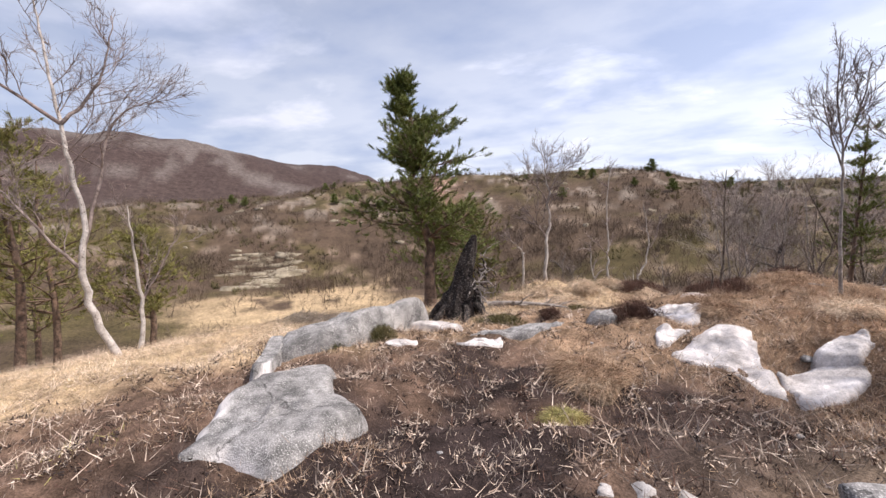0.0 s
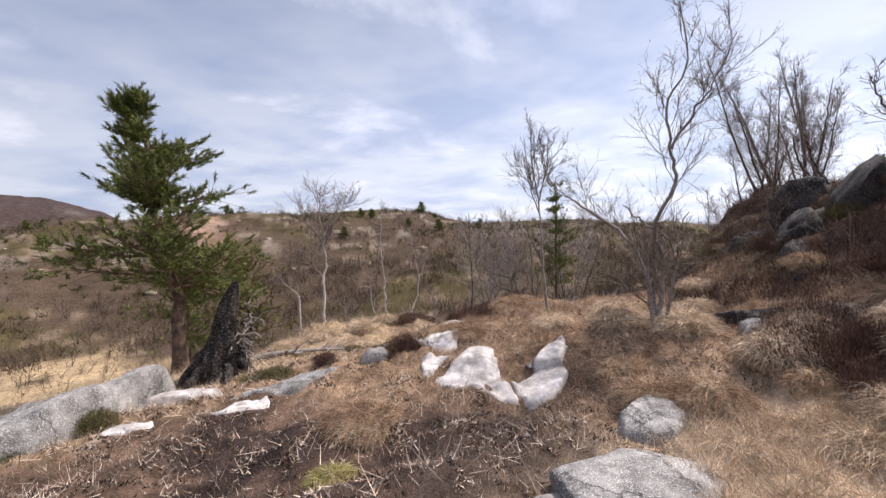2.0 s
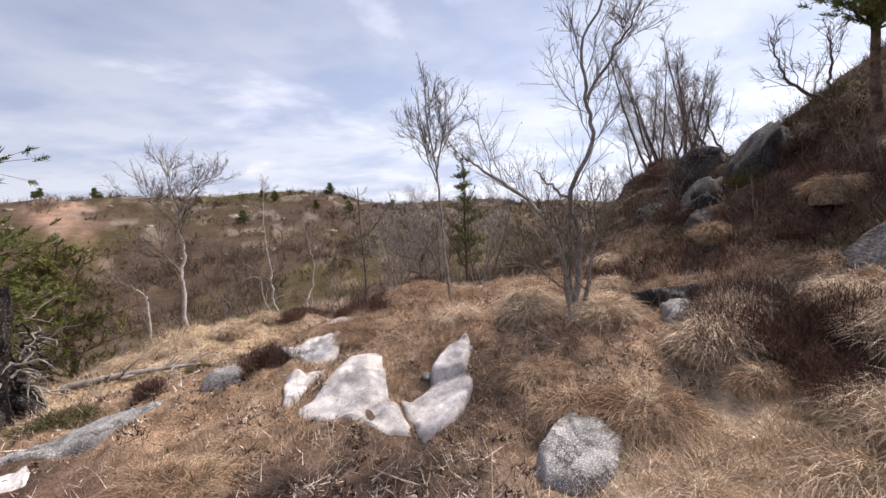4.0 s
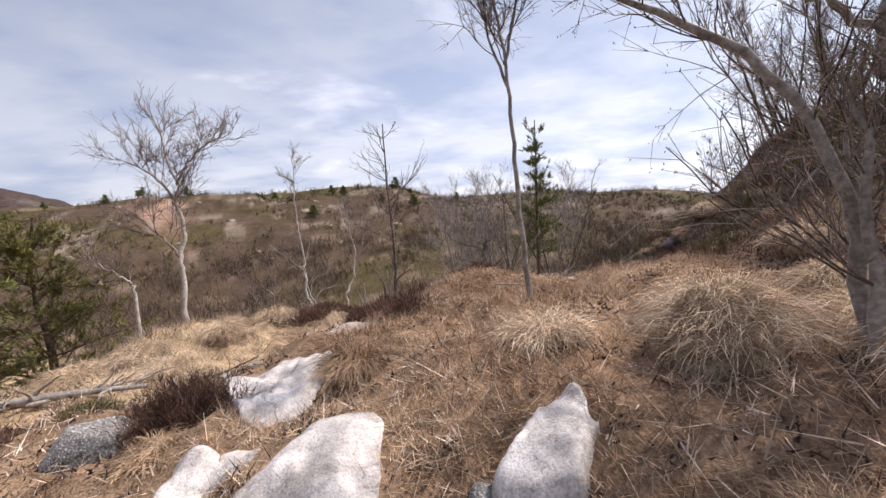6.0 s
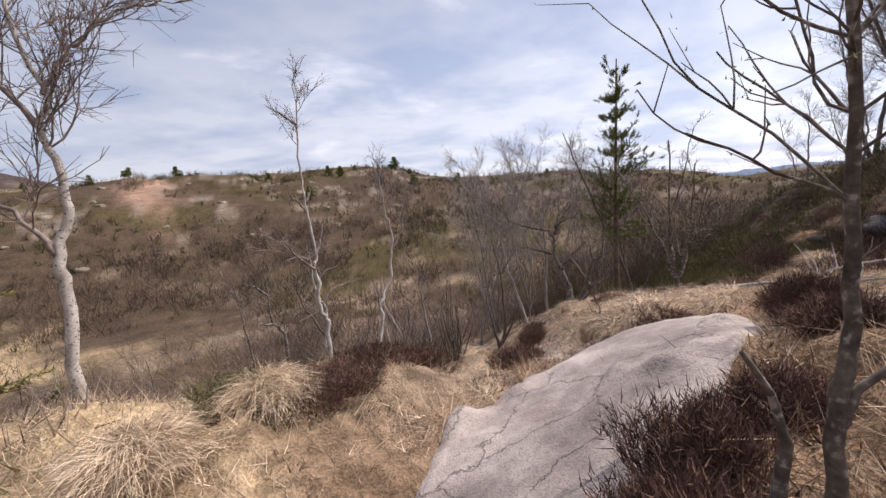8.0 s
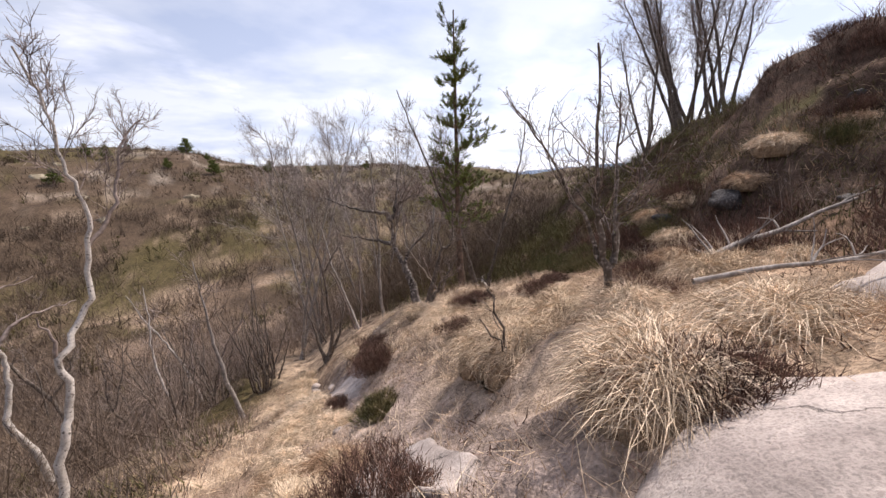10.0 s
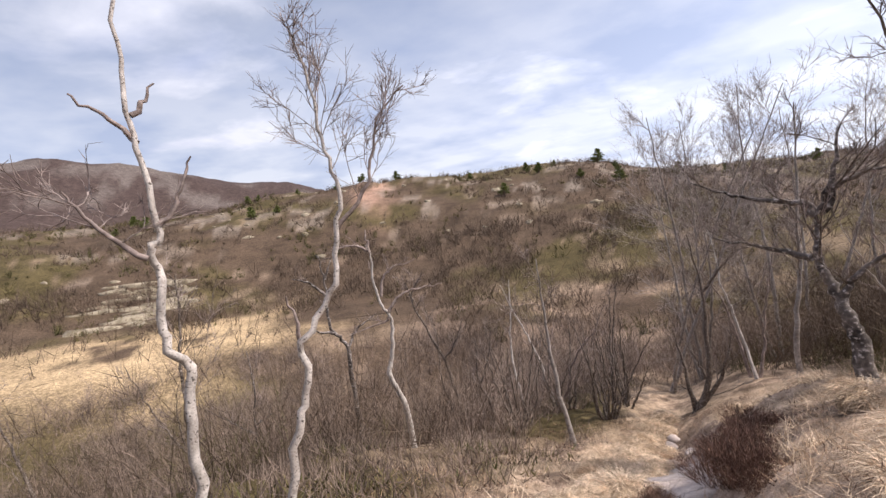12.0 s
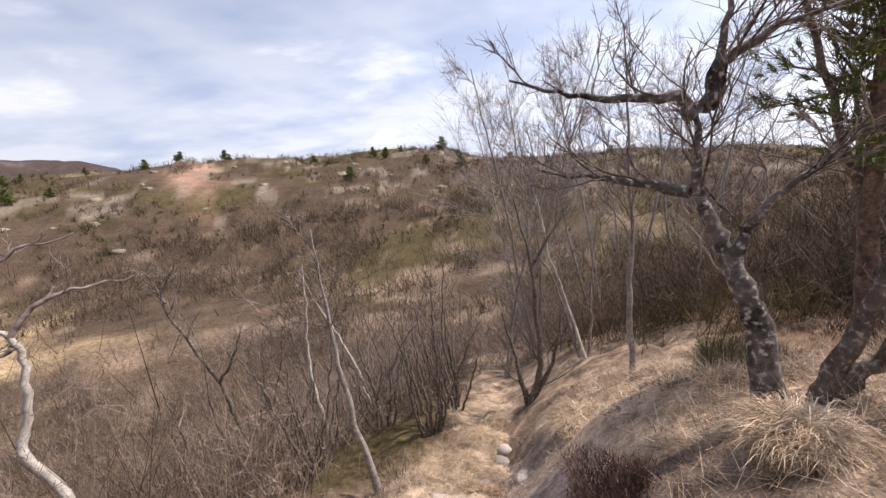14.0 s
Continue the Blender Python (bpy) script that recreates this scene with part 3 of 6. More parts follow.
TWISTED = "twisted pale birch with bare twigs on the grassy rim"
bare_tree(-5.9, 6.5, [[(-0.07, -0.09, 0.0), (-0.27, -0.32, 0.87), (-0.32, -0.39, 1.6), (-0.27, -0.32, 2.31), (-0.34, -0.41, 3.09), (-0.37, -0.46, 3.76), (-0.42, -0.51, 4.33), (-0.46, -0.56, 5.04), (-0.49, -0.59, 5.74)],
                      [(-0.37, -0.46, 3.76), (-0.19, -0.23, 4.14), (-0.01, -0.01, 4.7), (0.09, 0.11, 5.52)],
                      [(-0.32, -0.38, 1.69), (-0.14, -0.17, 2.84), (-0.01, -0.01, 3.74), (0.21, 0.26, 4.14), (0.47, 0.57, 4.29)],
                      [(-0.30, -0.36, 1.5), (-0.6, -0.8, 2.3), (-0.9, -1.1, 2.9)],
                      [(-0.37, -0.46, 3.76), (-0.8, -1.0, 4.3), (-1.2, -1.5, 4.7)]], 0.056, TWISTED, 21, start=0.5, limbs=12, length=1.15, twigs=8, fine=7)
bare_tree(-6.9, 7.7, [[(-0.07, -0.08, 0), (-0.03, -0.04, 1.07), (-0.07, -0.08, 2.2), (-0.1, -0.12, 2.9)], [(-0.03, -0.04, 1.0), (0.3, 0.3, 1.9), (0.5, 0.5, 2.4)]], 0.045, "slender pale birch with low bare branches", 22, start=0.3, limbs=9, length=0.9)
for k, (x, y, h, w) in enumerate([(-8.6, 6.6, 4.9, 1.8), (-10.2, 8.2, 5.6, 1.9), (-8.6, 9.2, 3.8, 1.5), (-12.4, 9.2, 6.2, 2.1), (-9.6, 5.6, 4.8, 1.8)]):
    pine(x, y, [(0, 0, 0), (0.1, 0.1, h * 0.4), (0.0, 0, h * 0.75), (0.1, 0, h)], 0.09, "dark-stemmed pine with olive foliage beside the birches", 30 + k, first=0.3, width=w, tufts=16, needles=24, whorls=9, needle_mat=M_NEEDLEO, group="pines by the rim", split=False, size=0.1, blade=0.014)

bare_tree(4.78, 5.21, [[(0.0, 0.0, 0), (0.06, -0.06, 0.54), (0.08, -0.08, 0.92), (0.03, -0.03, 1.24), (0.2, -0.19, 1.84), (0.18, -0.18, 2.2), (0.16, -0.16, 2.7), (0.33, -0.33, 3.17), (0.29, -0.29, 3.9)],
                       [(-0.01, 0.01, 0.0), (-0.07, 0.07, 0.79), (-0.3, 0.3, 1.33), (-0.59, 0.59, 1.64), (-0.73, 0.72, 1.81)],
                       [(0.18, -0.18, 2.2), (0.37, -0.37, 2.62), (0.5, -0.5, 2.86), (0.68, -0.68, 3.4)],
                       [(0.06, -0.06, 1.17), (0.17, -0.17, 1.16), (0.29, -0.29, 1.46)], [(0.03, -0.03, 1.24), (-0.12, 0.1, 1.42), (-0.2, 0.2, 1.6)],
                       [(-0.05, -0.04, 0.0), (-0.12, -0.05, 0.6), (-0.1, 0.0, 1.1)], [(0.06, 0.05, 0.0), (0.1, 0.1, 0.5), (0.2, 0.16, 1.0)], [(0.02, -0.08, 0), (0.15, -0.14, 0.6), (0.2, -0.2, 1.05)]],
          0.032, "multi-stemmed grey birch with swelling buds among tussocks", 23, start=0.42, limbs=16, length=0.8, twigs=8, fine=5, buds=2, bark=M_GREYWOOD, lift=0.12, thick=0.65)
bare_tree(4.32, 6.9, [[(0, 0, 0), (-0.03, 0.02, 0.79), (-0.03, 0.02, 1.31), (-0.05, 0.03, 1.83), (-0.09, 0.06, 2.34), (-0.10, 0.06, 3.1)], [(-0.05, 0.03, 1.75), (0.05, -0.05, 2.2), (0.12, -0.1, 2.75)], [(-0.04, 0.03, 1.6), (-0.14, 0.08, 2.0), (-0.22, 0.12, 2.5)]], 0.017, "single slim birch with a narrow twiggy crown", 24, start=0.55, limbs=13, twigs=8, fine=6, length=0.6, spread=0.85, lift=0.14, thick=0.7, bark=M_GREYWOOD, wiggle=0.005)
bare_tree(1.05, 11.9, [[(-0.07, -0.03, 0.0), (-0.05, -0.02, 1.18), (-0.03, -0.01, 1.63), (0.08, 0.03, 2.06), (0.05, 0.02, 2.5), (0.01, 0.0, 2.81), (0.06, 0.02, 3.15), (-0.06, -0.02, 3.71), (-0.09, -0.04, 4.17), (-0.23, -0.09, 4.7)],
                      [(0.06, 0.02, 3.15), (0.29, 0.12, 3.59), (0.6, 0.24, 3.97), (1.02, 0.41, 4.23)], [(0.01, 0.0, 2.81), (-0.27, -0.11, 3.28), (-0.58, -0.23, 3.59)], [(-0.03, 0, 1.6), (-0.3, -0.1, 2.1), (-0.6, -0.2, 2.5)]],
          0.042, "pale forked birch with a fan of fine twigs", 25, size=0.76, start=0.45, limbs=12, length=0.95, twigs=8, fine=7)
bare_tree(2.85, 14.1, [[(0.12, 0.13, 0.0), (0.09, 0.1, 0.62), (0.13, 0.14, 1.08), (0.03, 0.05, 1.3), (0.05, 0.06, 1.69), (0.03, 0.05, 1.93), (0.07, 0.08, 2.11), (0.03, 0.05, 2.64), (0.0, 0.02, 2.97), (0.0, 0.03, 3.4), (0.04, 0.03, 4.0), (0.10, 0.02, 4.6)], [(0.07, 0.08, 2.11), (0.17, 0.19, 2.34), (0.24, 0.26, 2.6)], [(0.03, 0.05, 2.68), (-0.06, -0.05, 2.84), (-0.2, -0.2, 2.95)], [(0.02, 0.04, 2.86), (0.14, 0.14, 3.08)], [(0.04, 0, 1.9), (-0.2, -0.12, 2.15), (-0.32, -0.2, 2.4)], [(0.03, 0.03, 3.9), (-0.3, -0.2, 4.1)]],
          0.036, "tall thin white birch with a small flat crown", 26, start=0.86, limbs=9, length=0.72, twigs=6, lift=-0.01, thick=0.8, spread=1.4)
bare_tree(0.41, 11.58, [[(0.05, 0.03, 0.0), (0.05, 0.03, 1.17), (0.0, 0.0, 1.47), (-0.15, -0.09, 1.68), (-0.4, -0.25, 1.95)], [(0.0, 0.0, 1.47), (0.04, 0.02, 1.95)]], 0.03, "low crooked birch with a hooked top", 28, size=0.68, start=0.7, limbs=6, length=0.6)
bare_tree(3.66, 8.65, [[(0.06, -0.03, 0.0), (0.06, -0.03, 0.32), (0.08, -0.04, 0.58), (0.08, -0.04, 0.99), (0.07, -0.04, 1.38), (0.08, -0.05, 2.05)], [(-0.06, 0.03, 0.0), (-0.05, 0.02, 0.22), (-0.06, 0.02, 0.37), (-0.12, 0.06, 0.50)], [(0.06, -0.03, 0.32), (0.1, -0.06, 0.43), (0.22, -0.12, 0.50)]],
          0.019, "young rowan with cut stubs and budding upswept twigs", 31, start=0.52, limbs=22, twigs=3, fine=1, length=0.68, spread=1.5, lift=0.10, thick=0.7, buds=2, bark=M_BARKD, name="rowan_tree", wiggle=0.004)
bare_tree(3.95, 14.4, [[(-0.41, -0.19, 0.0), (-0.27, -0.12, 0.71), (-0.17, -0.08, 1.01), (-0.15, -0.07, 1.41), (0.06, 0.03, 1.75), (0.13, 0.06, 2.14), (0.18, 0.08, 2.46), (0.1, 0.05, 2.77), (0.07, 0.03, 3.16), (-0.04, -0.02, 3.6)], [(0.13, 0.06, 2.18), (0.36, 0.17, 2.5), (0.44, 0.2, 2.9), (0.65, 0.3, 3.2)], [(-0.15, -0.07, 1.4), (-0.2, -0.1, 1.75)]],
          0.03, "crooked white birch with a high fine crown", 32, start=0.72, limbs=14, length=0.6, twigs=7, fine=7, thick=0.6, spread=0.8)
bare_tree(3.15, 18.6, [[(0.24, 0.12, 0), (0.21, 0.11, 0.41), (0.15, 0.08, 0.92), (-0.04, -0.02, 1.44), (0.01, 0.01, 1.72), (0.07, 0.04, 2.17), (0.07, 0.04, 2.49), (-0.05, -0.03, 2.73), (-0.14, -0.07, 3.16), (-0.15, -0.08, 3.68), (-0.19, -0.1, 3.82)], [(0.03, 0.02, 2.6), (0.27, 0.14, 2.89), (0.62, 0.34, 2.97), (0.96, 0.52, 2.96)], [(-0.05, -0.03, 2.9), (0.07, 0.04, 3.31), (0.56, 0.3, 3.49)], [(0.07, 0.04, 2.52), (-0.04, -0.02, 2.45), (-0.59, -0.32, 2.32)], [(-0.19, -0.1, 3.74), (-0.4, -0.22, 3.84), (-0.73, -0.39, 3.79)], [(-0.17, -0.09, 3.7), (-0.2, -0.1, 4.1)]],
          0.058, "sinuous white birch with dark crooked side limbs", 33, start=0.8, limbs=3, length=0.4, twigs=4, fine=3, thick=0.8)
bare_tree(2.3, 19.2, [[(0.0, 0.0, 0), (-0.04, -0.03, 0.54), (-0.08, -0.05, 1.28), (-0.13, -0.08, 2.06), (-0.13, -0.08, 2.44), (-0.27, -0.17, 2.69), (-0.38, -0.24, 2.93), (-0.38, -0.24, 3.4), (-0.39, -0.25, 3.86), (-0.44, -0.27, 4.26)], [(-0.39, -0.25, 3.5), (-0.61, -0.39, 3.77), (-0.9, -0.5, 3.9)], [(-0.38, -0.24, 3.8), (-0.25, -0.16, 4.17)], [(-0.13, -0.08, 2.4), (0.05, 0.02, 2.75), (0.4, 0.2, 3.0)], [(-0.3, -0.2, 2.75), (-0.7, -0.45, 2.9)]],
          0.06, "crooked half-white birch with dark twisted limbs", 44, bark=M_OLDBARK, start=0.75, limbs=4, length=0.45, twigs=4, fine=3, thick=0.8)
bare_tree(9.2, 21.05, [[(0.02, -0.01, 0), (0.28, -0.11, 0.75), (0.26, -0.1, 1.84), (0.25, -0.1, 2.68), (0.02, -0.01, 3.9)], [(0.25, -0.1, 2.68), (0.77, -0.3, 3.5)], [(0.02, -0.01, 0), (-0.12, 0.05, 0.83), (-0.32, 0.12, 1.82)], [(0.1, 0, 0), (0.5, -0.2, 0.9), (0.7, -0.3, 1.8)]], 0.07, "dark-stemmed birch forking low on the slope", 34, start=0.5, limbs=10, length=1.1, bark=M_BARKD, thick=0.75, fine=7)
bare_tree(8.5, 16.05, [[(0.12, -0.13, 0.0), (0.06, -0.07, 0.47), (0.01, -0.01, 0.73), (-0.05, 0.05, 1.0), (-0.12, 0.13, 1.27), (-0.12, 0.14, 1.5), (-0.13, 0.15, 1.82)], [(-0.01, 0.01, 0.87), (0.03, -0.03, 1.1), (0.18, -0.21, 1.33), (0.38, -0.43, 1.57)], [(-0.13, 0.15, 1.75), (-0.2, 0.23, 1.88), (-0.39, 0.44, 1.92), (-0.63, 0.7, 2.03), (-0.9, 1.01, 2.22)], [(-0.09, 0.1, 1.78), (-0.02, 0.02, 2.03), (0.12, -0.14, 2.12), (0.29, -0.33, 2.17)], [(-0.15, 0.17, 1.31), (-0.4, 0.45, 1.41), (-0.76, 0.85, 1.54)], [(-0.1, 0.12, 1.76), (-0.05, 0.05, 2.07), (-0.0, 0.0, 2.6)]],
                0.085, "old lopped birch with scarred dark upper trunk", 35, start=0.7, limbs=8, length=0.75, bark=M_OLDBARK, fine=5, thick=0.9)
bare_tree(8.8, 15.6, [[(-0.13, 0.15, 0), (-0.08, 0.09, 0.2), (0.01, -0.01, 0.55), (0.1, -0.11, 0.95), (0.21, -0.23, 1.05), (0.25, -0.28, 1.28), (0.27, -0.3, 1.9)], [(-0.09, 0.1, 0.05), (0.01, -0.01, 0.22), (0.08, -0.09, 0.4), (0.3, -0.3, 0.8)], [(0.1, -0.11, 0.95), (0.05, -0.1, 1.4)]], 0.055, "dark leaning tree beside the old birch", 36, start=0.6, limbs=6, length=0.6, bark=M_BARKD)
bare_tree(6.7, 19.2, [[(-0.4, 0.05, 0), (-0.68, 0.09, 1.51), (-0.75, 0.1, 2.44), (-0.83, 0.11, 3.5)]], 0.045, "slender grey birch leaning over the slope", 37, start=0.55, limbs=8, length=0.8, bark=M_GREYWOOD)
bare_tree(3.97, 22.6, [[(0, 0, 0), (-0.25, 0.05, 1.1), (-0.5, 0.1, 2.0), (-1.05, 0.2, 3.1), (-1.3, 0.25, 3.8), (-0.9, 0.2, 4.5)], [(-0.5, 0.1, 2.0), (-0.1, 0, 2.6), (0.1, 0, 3.1)], [(-1.25, 0.25, 3.7), (-1.5, 0.3, 4.3)]], 0.06, "dark crooked birch with a bent top on the slope", 38, start=0.5, limbs=7, length=0.7, bark=M_BARKD)
bare_tree(4.75, 22.2, [[(0, 0, 0), (-0.1, 0, 0.6), (-0.35, 0, 1.2), (-0.35, 0.1, 2.2)], [(-0.05, 0, 0.45), (0.35, 0, 1.0), (0.6, 0, 1.9)], [(-0.3, 0, 1.1), (-0.05, 0, 1.8), (0.1, 0, 2.6)]], 0.055, "low dark forked bush with gnarled stems", 46, start=0.3, limbs=9, length=0.7, bark=M_BARKD, fine=4)
bare_tree(6.76, 11.52, [[(0.0, -0.02, 0.0), (-0.01, 0.05, 0.38), (-0.01, 0.09, 0.64), (-0.02, 0.11, 0.92), (-0.01, 0.1, 1.22), (-0.01, 0.09, 2.0)], [(-0.01, 0.04, 0.33), (-0.03, 0.19, 0.73), (-0.05, 0.37, 1.07), (-0.07, 0.48, 1.32), (-0.15, 0.75, 1.7)], [(-0.0, 0.02, 0.42), (0.08, 0.0, 0.75), (0.12, -0.09, 0.93), (0.2, -0.2, 1.5)], [(0, 0, 0.45), (0.3, 0.1, 1.0), (0.4, 0.1, 1.7)]],
          0.034, "dark forked birch with budding twigs in pale grass", 39, start=0.45, limbs=8, length=0.6, twigs=4, fine=3, bark=M_BARKD, buds=2, thick=0.8)
bare_tree(9.95, 18.98, [[(0.02, -0.01, 0), (0.01, -0.01, 1.21), (0.06, -0.05, 2.12), (0.06, -0.05, 3.4), (0.1, 0, 4.8)]], 0.045, "upright birch with mossy bark", 40, start=0.45, limbs=13, twigs=8, fine=7, length=0.9, bark=M_GREYWOOD)
pine(10.9, 16.78, [(-0.07, 0.07, 0), (-0.07, 0.07, 1.37), (0.0, 0, 3.4), (0.1, -0.09, 6.5)], 0.10, "tall dark green pine among bare birches", 41, first=0.46, width=0.95, tufts=13, needles=30, whorls=22, arms=(2, 4), taper=0.2, blade=0.013)
grown(11.5, 16.9, 5.2, 0.05, "bare grey birch growing beside the pine", 43, stems=3, bark=M_BARKD, start=0.35, limbs=11, length=1.0, twigs=8, fine=6)
pine(8.75, 4.0, [(0, 0, 0), (0.05, 0, 1.2), (0, 0, 2.2), (0.05, -0.1, 3.4)], 0.06, "dark green pine on the heather bank", 42, first=0.4, width=0.85, tufts=20, needles=34, whorls=9)

bare_tree(-1.5, 21.4, [[(0, 0, 0), (0.05, 0, 1.2), (-0.05, 0, 2.2), (0.05, 0, 3.2), (-0.05, 0, 4.3)], [(0.0, 0, 2.0), (-0.6, 0, 2.3), (-1.5, 0.1, 2.7)], [(0, 0, 2.3), (0.5, 0, 2.6)]], 0.05, "grey birch stem with low sprawling limbs", 45, bark=M_OLDBARK, start=0.55, limbs=7, length=0.8, twigs=5, fine=4)

# slim stems and saplings along the slope
rs = np.random.default_rng(77)
SLOPE = [(5.6, 21.5), (7.6, 21.4), (8.4, 23.2), (6.4, 23.0), (3.8, 22.2), (10.8, 23.8), (-1.2, 15.2), (-0.6, 18.8), (5.0, 25.0), (12.2, 19.0), (2.6, 24.0), (7.2, 26.5), (13.6, 21.4), (-2.8, 17.4), (1.8, 15.4), (10.6, 21.2)]
for k, (x, y) in enumerate(SLOPE):
    dark = k % 3 != 0
    grown(x, y, rs.uniform(2.2, 3.8), rs.uniform(0.022, 0.042), "dark-stemmed bare sapling on the valley slope" if dark else "pale bare birch sapling on the valley slope", 200 + k, stems=1 + int(rs.integers(0, 4)) * (k % 2), lean=(rs.normal(-0.08, 0.12), rs.normal(0, 0.1)), bend=0.13,
          bark=M_BARKD if dark else M_BARK, start=0.4, limbs=8, length=0.8, twigs=6, fine=4, group="saplings on the slope", thick=0.75, split=False)
for k, (x, y) in enumerate([(7.3, 20.9), (6.5, 21.9), (8.0, 22.0), (5.4, 20.6)]):
    grown(x, y, rs.uniform(1.9, 2.6), 0.03, "many-stemmed dark bare shrub on the slope", 240 + k, stems=9, bend=0.1, bark=M_BARKD, start=0.35, limbs=4, length=0.5, twigs=4, fine=3, group="shrubs on the slope", thick=0.8, split=False, name="bare_shrub")
for k, (x, y, h) in enumerate([(10.2, 25.0, 9.3), (11.6, 25.8, 8.8), (13.2, 24.6, 8.6), (14.6, 25.6, 8.8), (16.0, 24.0, 8.0), (12.6, 27.6, 9.2), (17.2, 26.0, 8.4)]):
    grown(x, y, h, 0.06, "tall grey birch with a rounded twiggy crown", 260 + k, stems=2, bend=0.06, bark=M_GREYWOOD, start=0.5, limbs=16, length=2.1, twigs=12, fine=8, group="grey birches in the hollow", thick=1.0, split=False, lift=0.10, spread=1.15, twig=M_TWIGP)
for k in range(9):
    a = k * 2.4
    q = 0.35 + 0.28 * k
    grown(22.6 + q * math.cos(a), 15.0 + 0.7 * q * math.sin(a), rs.uniform(6.6, 8.8), 0.075, "dark-stemmed bare tree in a clump on the bank", 280 + k, stems=2, bend=0.05, bark=M_BARKD, start=0.3, limbs=16, length=1.7, twigs=10, fine=7, group="clump of trees on the bank", thick=1.15, split=False, twig=M_TWIG, spread=0.8)
for k, (x, y, h) in enumerate([(20.6, 17.6, 3.6), (19.5, 15.6, 2.6), (24.0, 19.6, 4.2)]):
    grown(x, y, h, 0.04, "small pale bare birch on the bank skyline", 292 + k, stems=1 + k % 2, bend=0.08, bark=M_GREYWOOD, start=0.4, limbs=12, length=0.9, twigs=9, fine=6, group="birches on the skyline", split=False, twig=M_TWIGP)
for k, (x, y, h) in enumerate([(9.6, 4.6, 1.6), (10.2, 6.4, 1.8), (8.9, 6.6, 1.7)]):
    grown(x, y, h, 0.03, "crooked bare shrub leaning out from the crag", 300 + k, stems=2, lean=(-0.5, 0.1), bend=0.16, bark=M_BARKD, start=0.25, limbs=9, length=0.7, group="shrubs on the crag", split=False, name="bare_shrub")

# ---- rocks ----


def part_rock(name, x, y, dz, size, rz, seed, material, label, flat=0.0, rough=0.2, tilt=(0, 0), group="", detail=4):
    bm = bmesh.new()
    bmesh.ops.create_icosphere(bm, subdivisions=detail, radius=1)
    off = Vector((seed * 7.3, seed * 3.1, seed * 5.7))
    pick = random.Random(seed)
    cuts = [(Vector((pick.gauss(0, 1), pick.gauss(0, 1), pick.gauss(0, 0.8))).normalized(), pick.uniform(0.62, 0.9)) for k in range(9)]
    for v in bm.verts:
        p = v.co.copy()
        q = Vector((math.copysign(abs(p.x) ** 0.85, p.x), math.copysign(abs(p.y) ** 0.85, p.y), math.copysign(abs(p.z) ** 0.75, p.z)))
        crack = 1 - abs(noise.noise(p * 2.1 + off * 2))
        d = 1 + rough * noise.noise(p * 1.3 + off) * 1.7 + rough * 0.6 * noise.noise(p * 3.1 + off) + rough * 0.25 * noise.noise(p * 8 + off) - rough * 0.35 * max(0, crack - 0.86) * 6
        q = q * d
        for nn, dd in cuts:
            over = q.dot(nn) - dd
            if over > 0:
                q -= nn * over * 0.88
        if flat and q.z > flat:
            q.z = flat + (q.z - flat) * 0.25
        v.co = Vector((q.x * size[0], q.y * size[1], q.z * size[2]))
    for f in bm.faces:
        f.smooth = True
    me = bpy.data.meshes.new("rock")
    bm.to_mesh(me); bm.free()
    me.materials.append(material)
    ob = new(name, me)
    ob.matrix_world = pose(x, y, gz(x, y) + dz, tilt[0], tilt[1], rz)
    return tagged(ob, label, "rock", group)


SLABS = []


def reach(plan, t):
    """Distance from the middle to the footprint's edge at each angle, its corners a little rounded."""
    P = np.array(plan, float)
    Q = np.roll(P, -1, 0)
    w = np.linspace(-np.pi, np.pi, 361)
    d = np.stack([np.cos(w), np.sin(w)], 1)
    best = np.zeros(361)
    for p, e in zip(P, Q - P):
        den = d[:, 0] * e[1] - d[:, 1] * e[0]
        den = np.where(np.abs(den) < 1e-9, 1e-9, den)
        s = (p[0] * e[1] - p[1] * e[0]) / den
        k = (p[0] * d[:, 1] - p[1] * d[:, 0]) / den
        best = np.where((s > 0) & (k >= -0.001) & (k <= 1.001), np.maximum(best, s), best)
    wrap = np.concatenate([best[-6:-1], best, best[1:6]])
    best = np.convolve(wrap, np.ones(11) / 11, "valid")
    return 1.16 * np.interp((np.asarray(t) + np.pi) % (2 * np.pi) - np.pi, w, best)


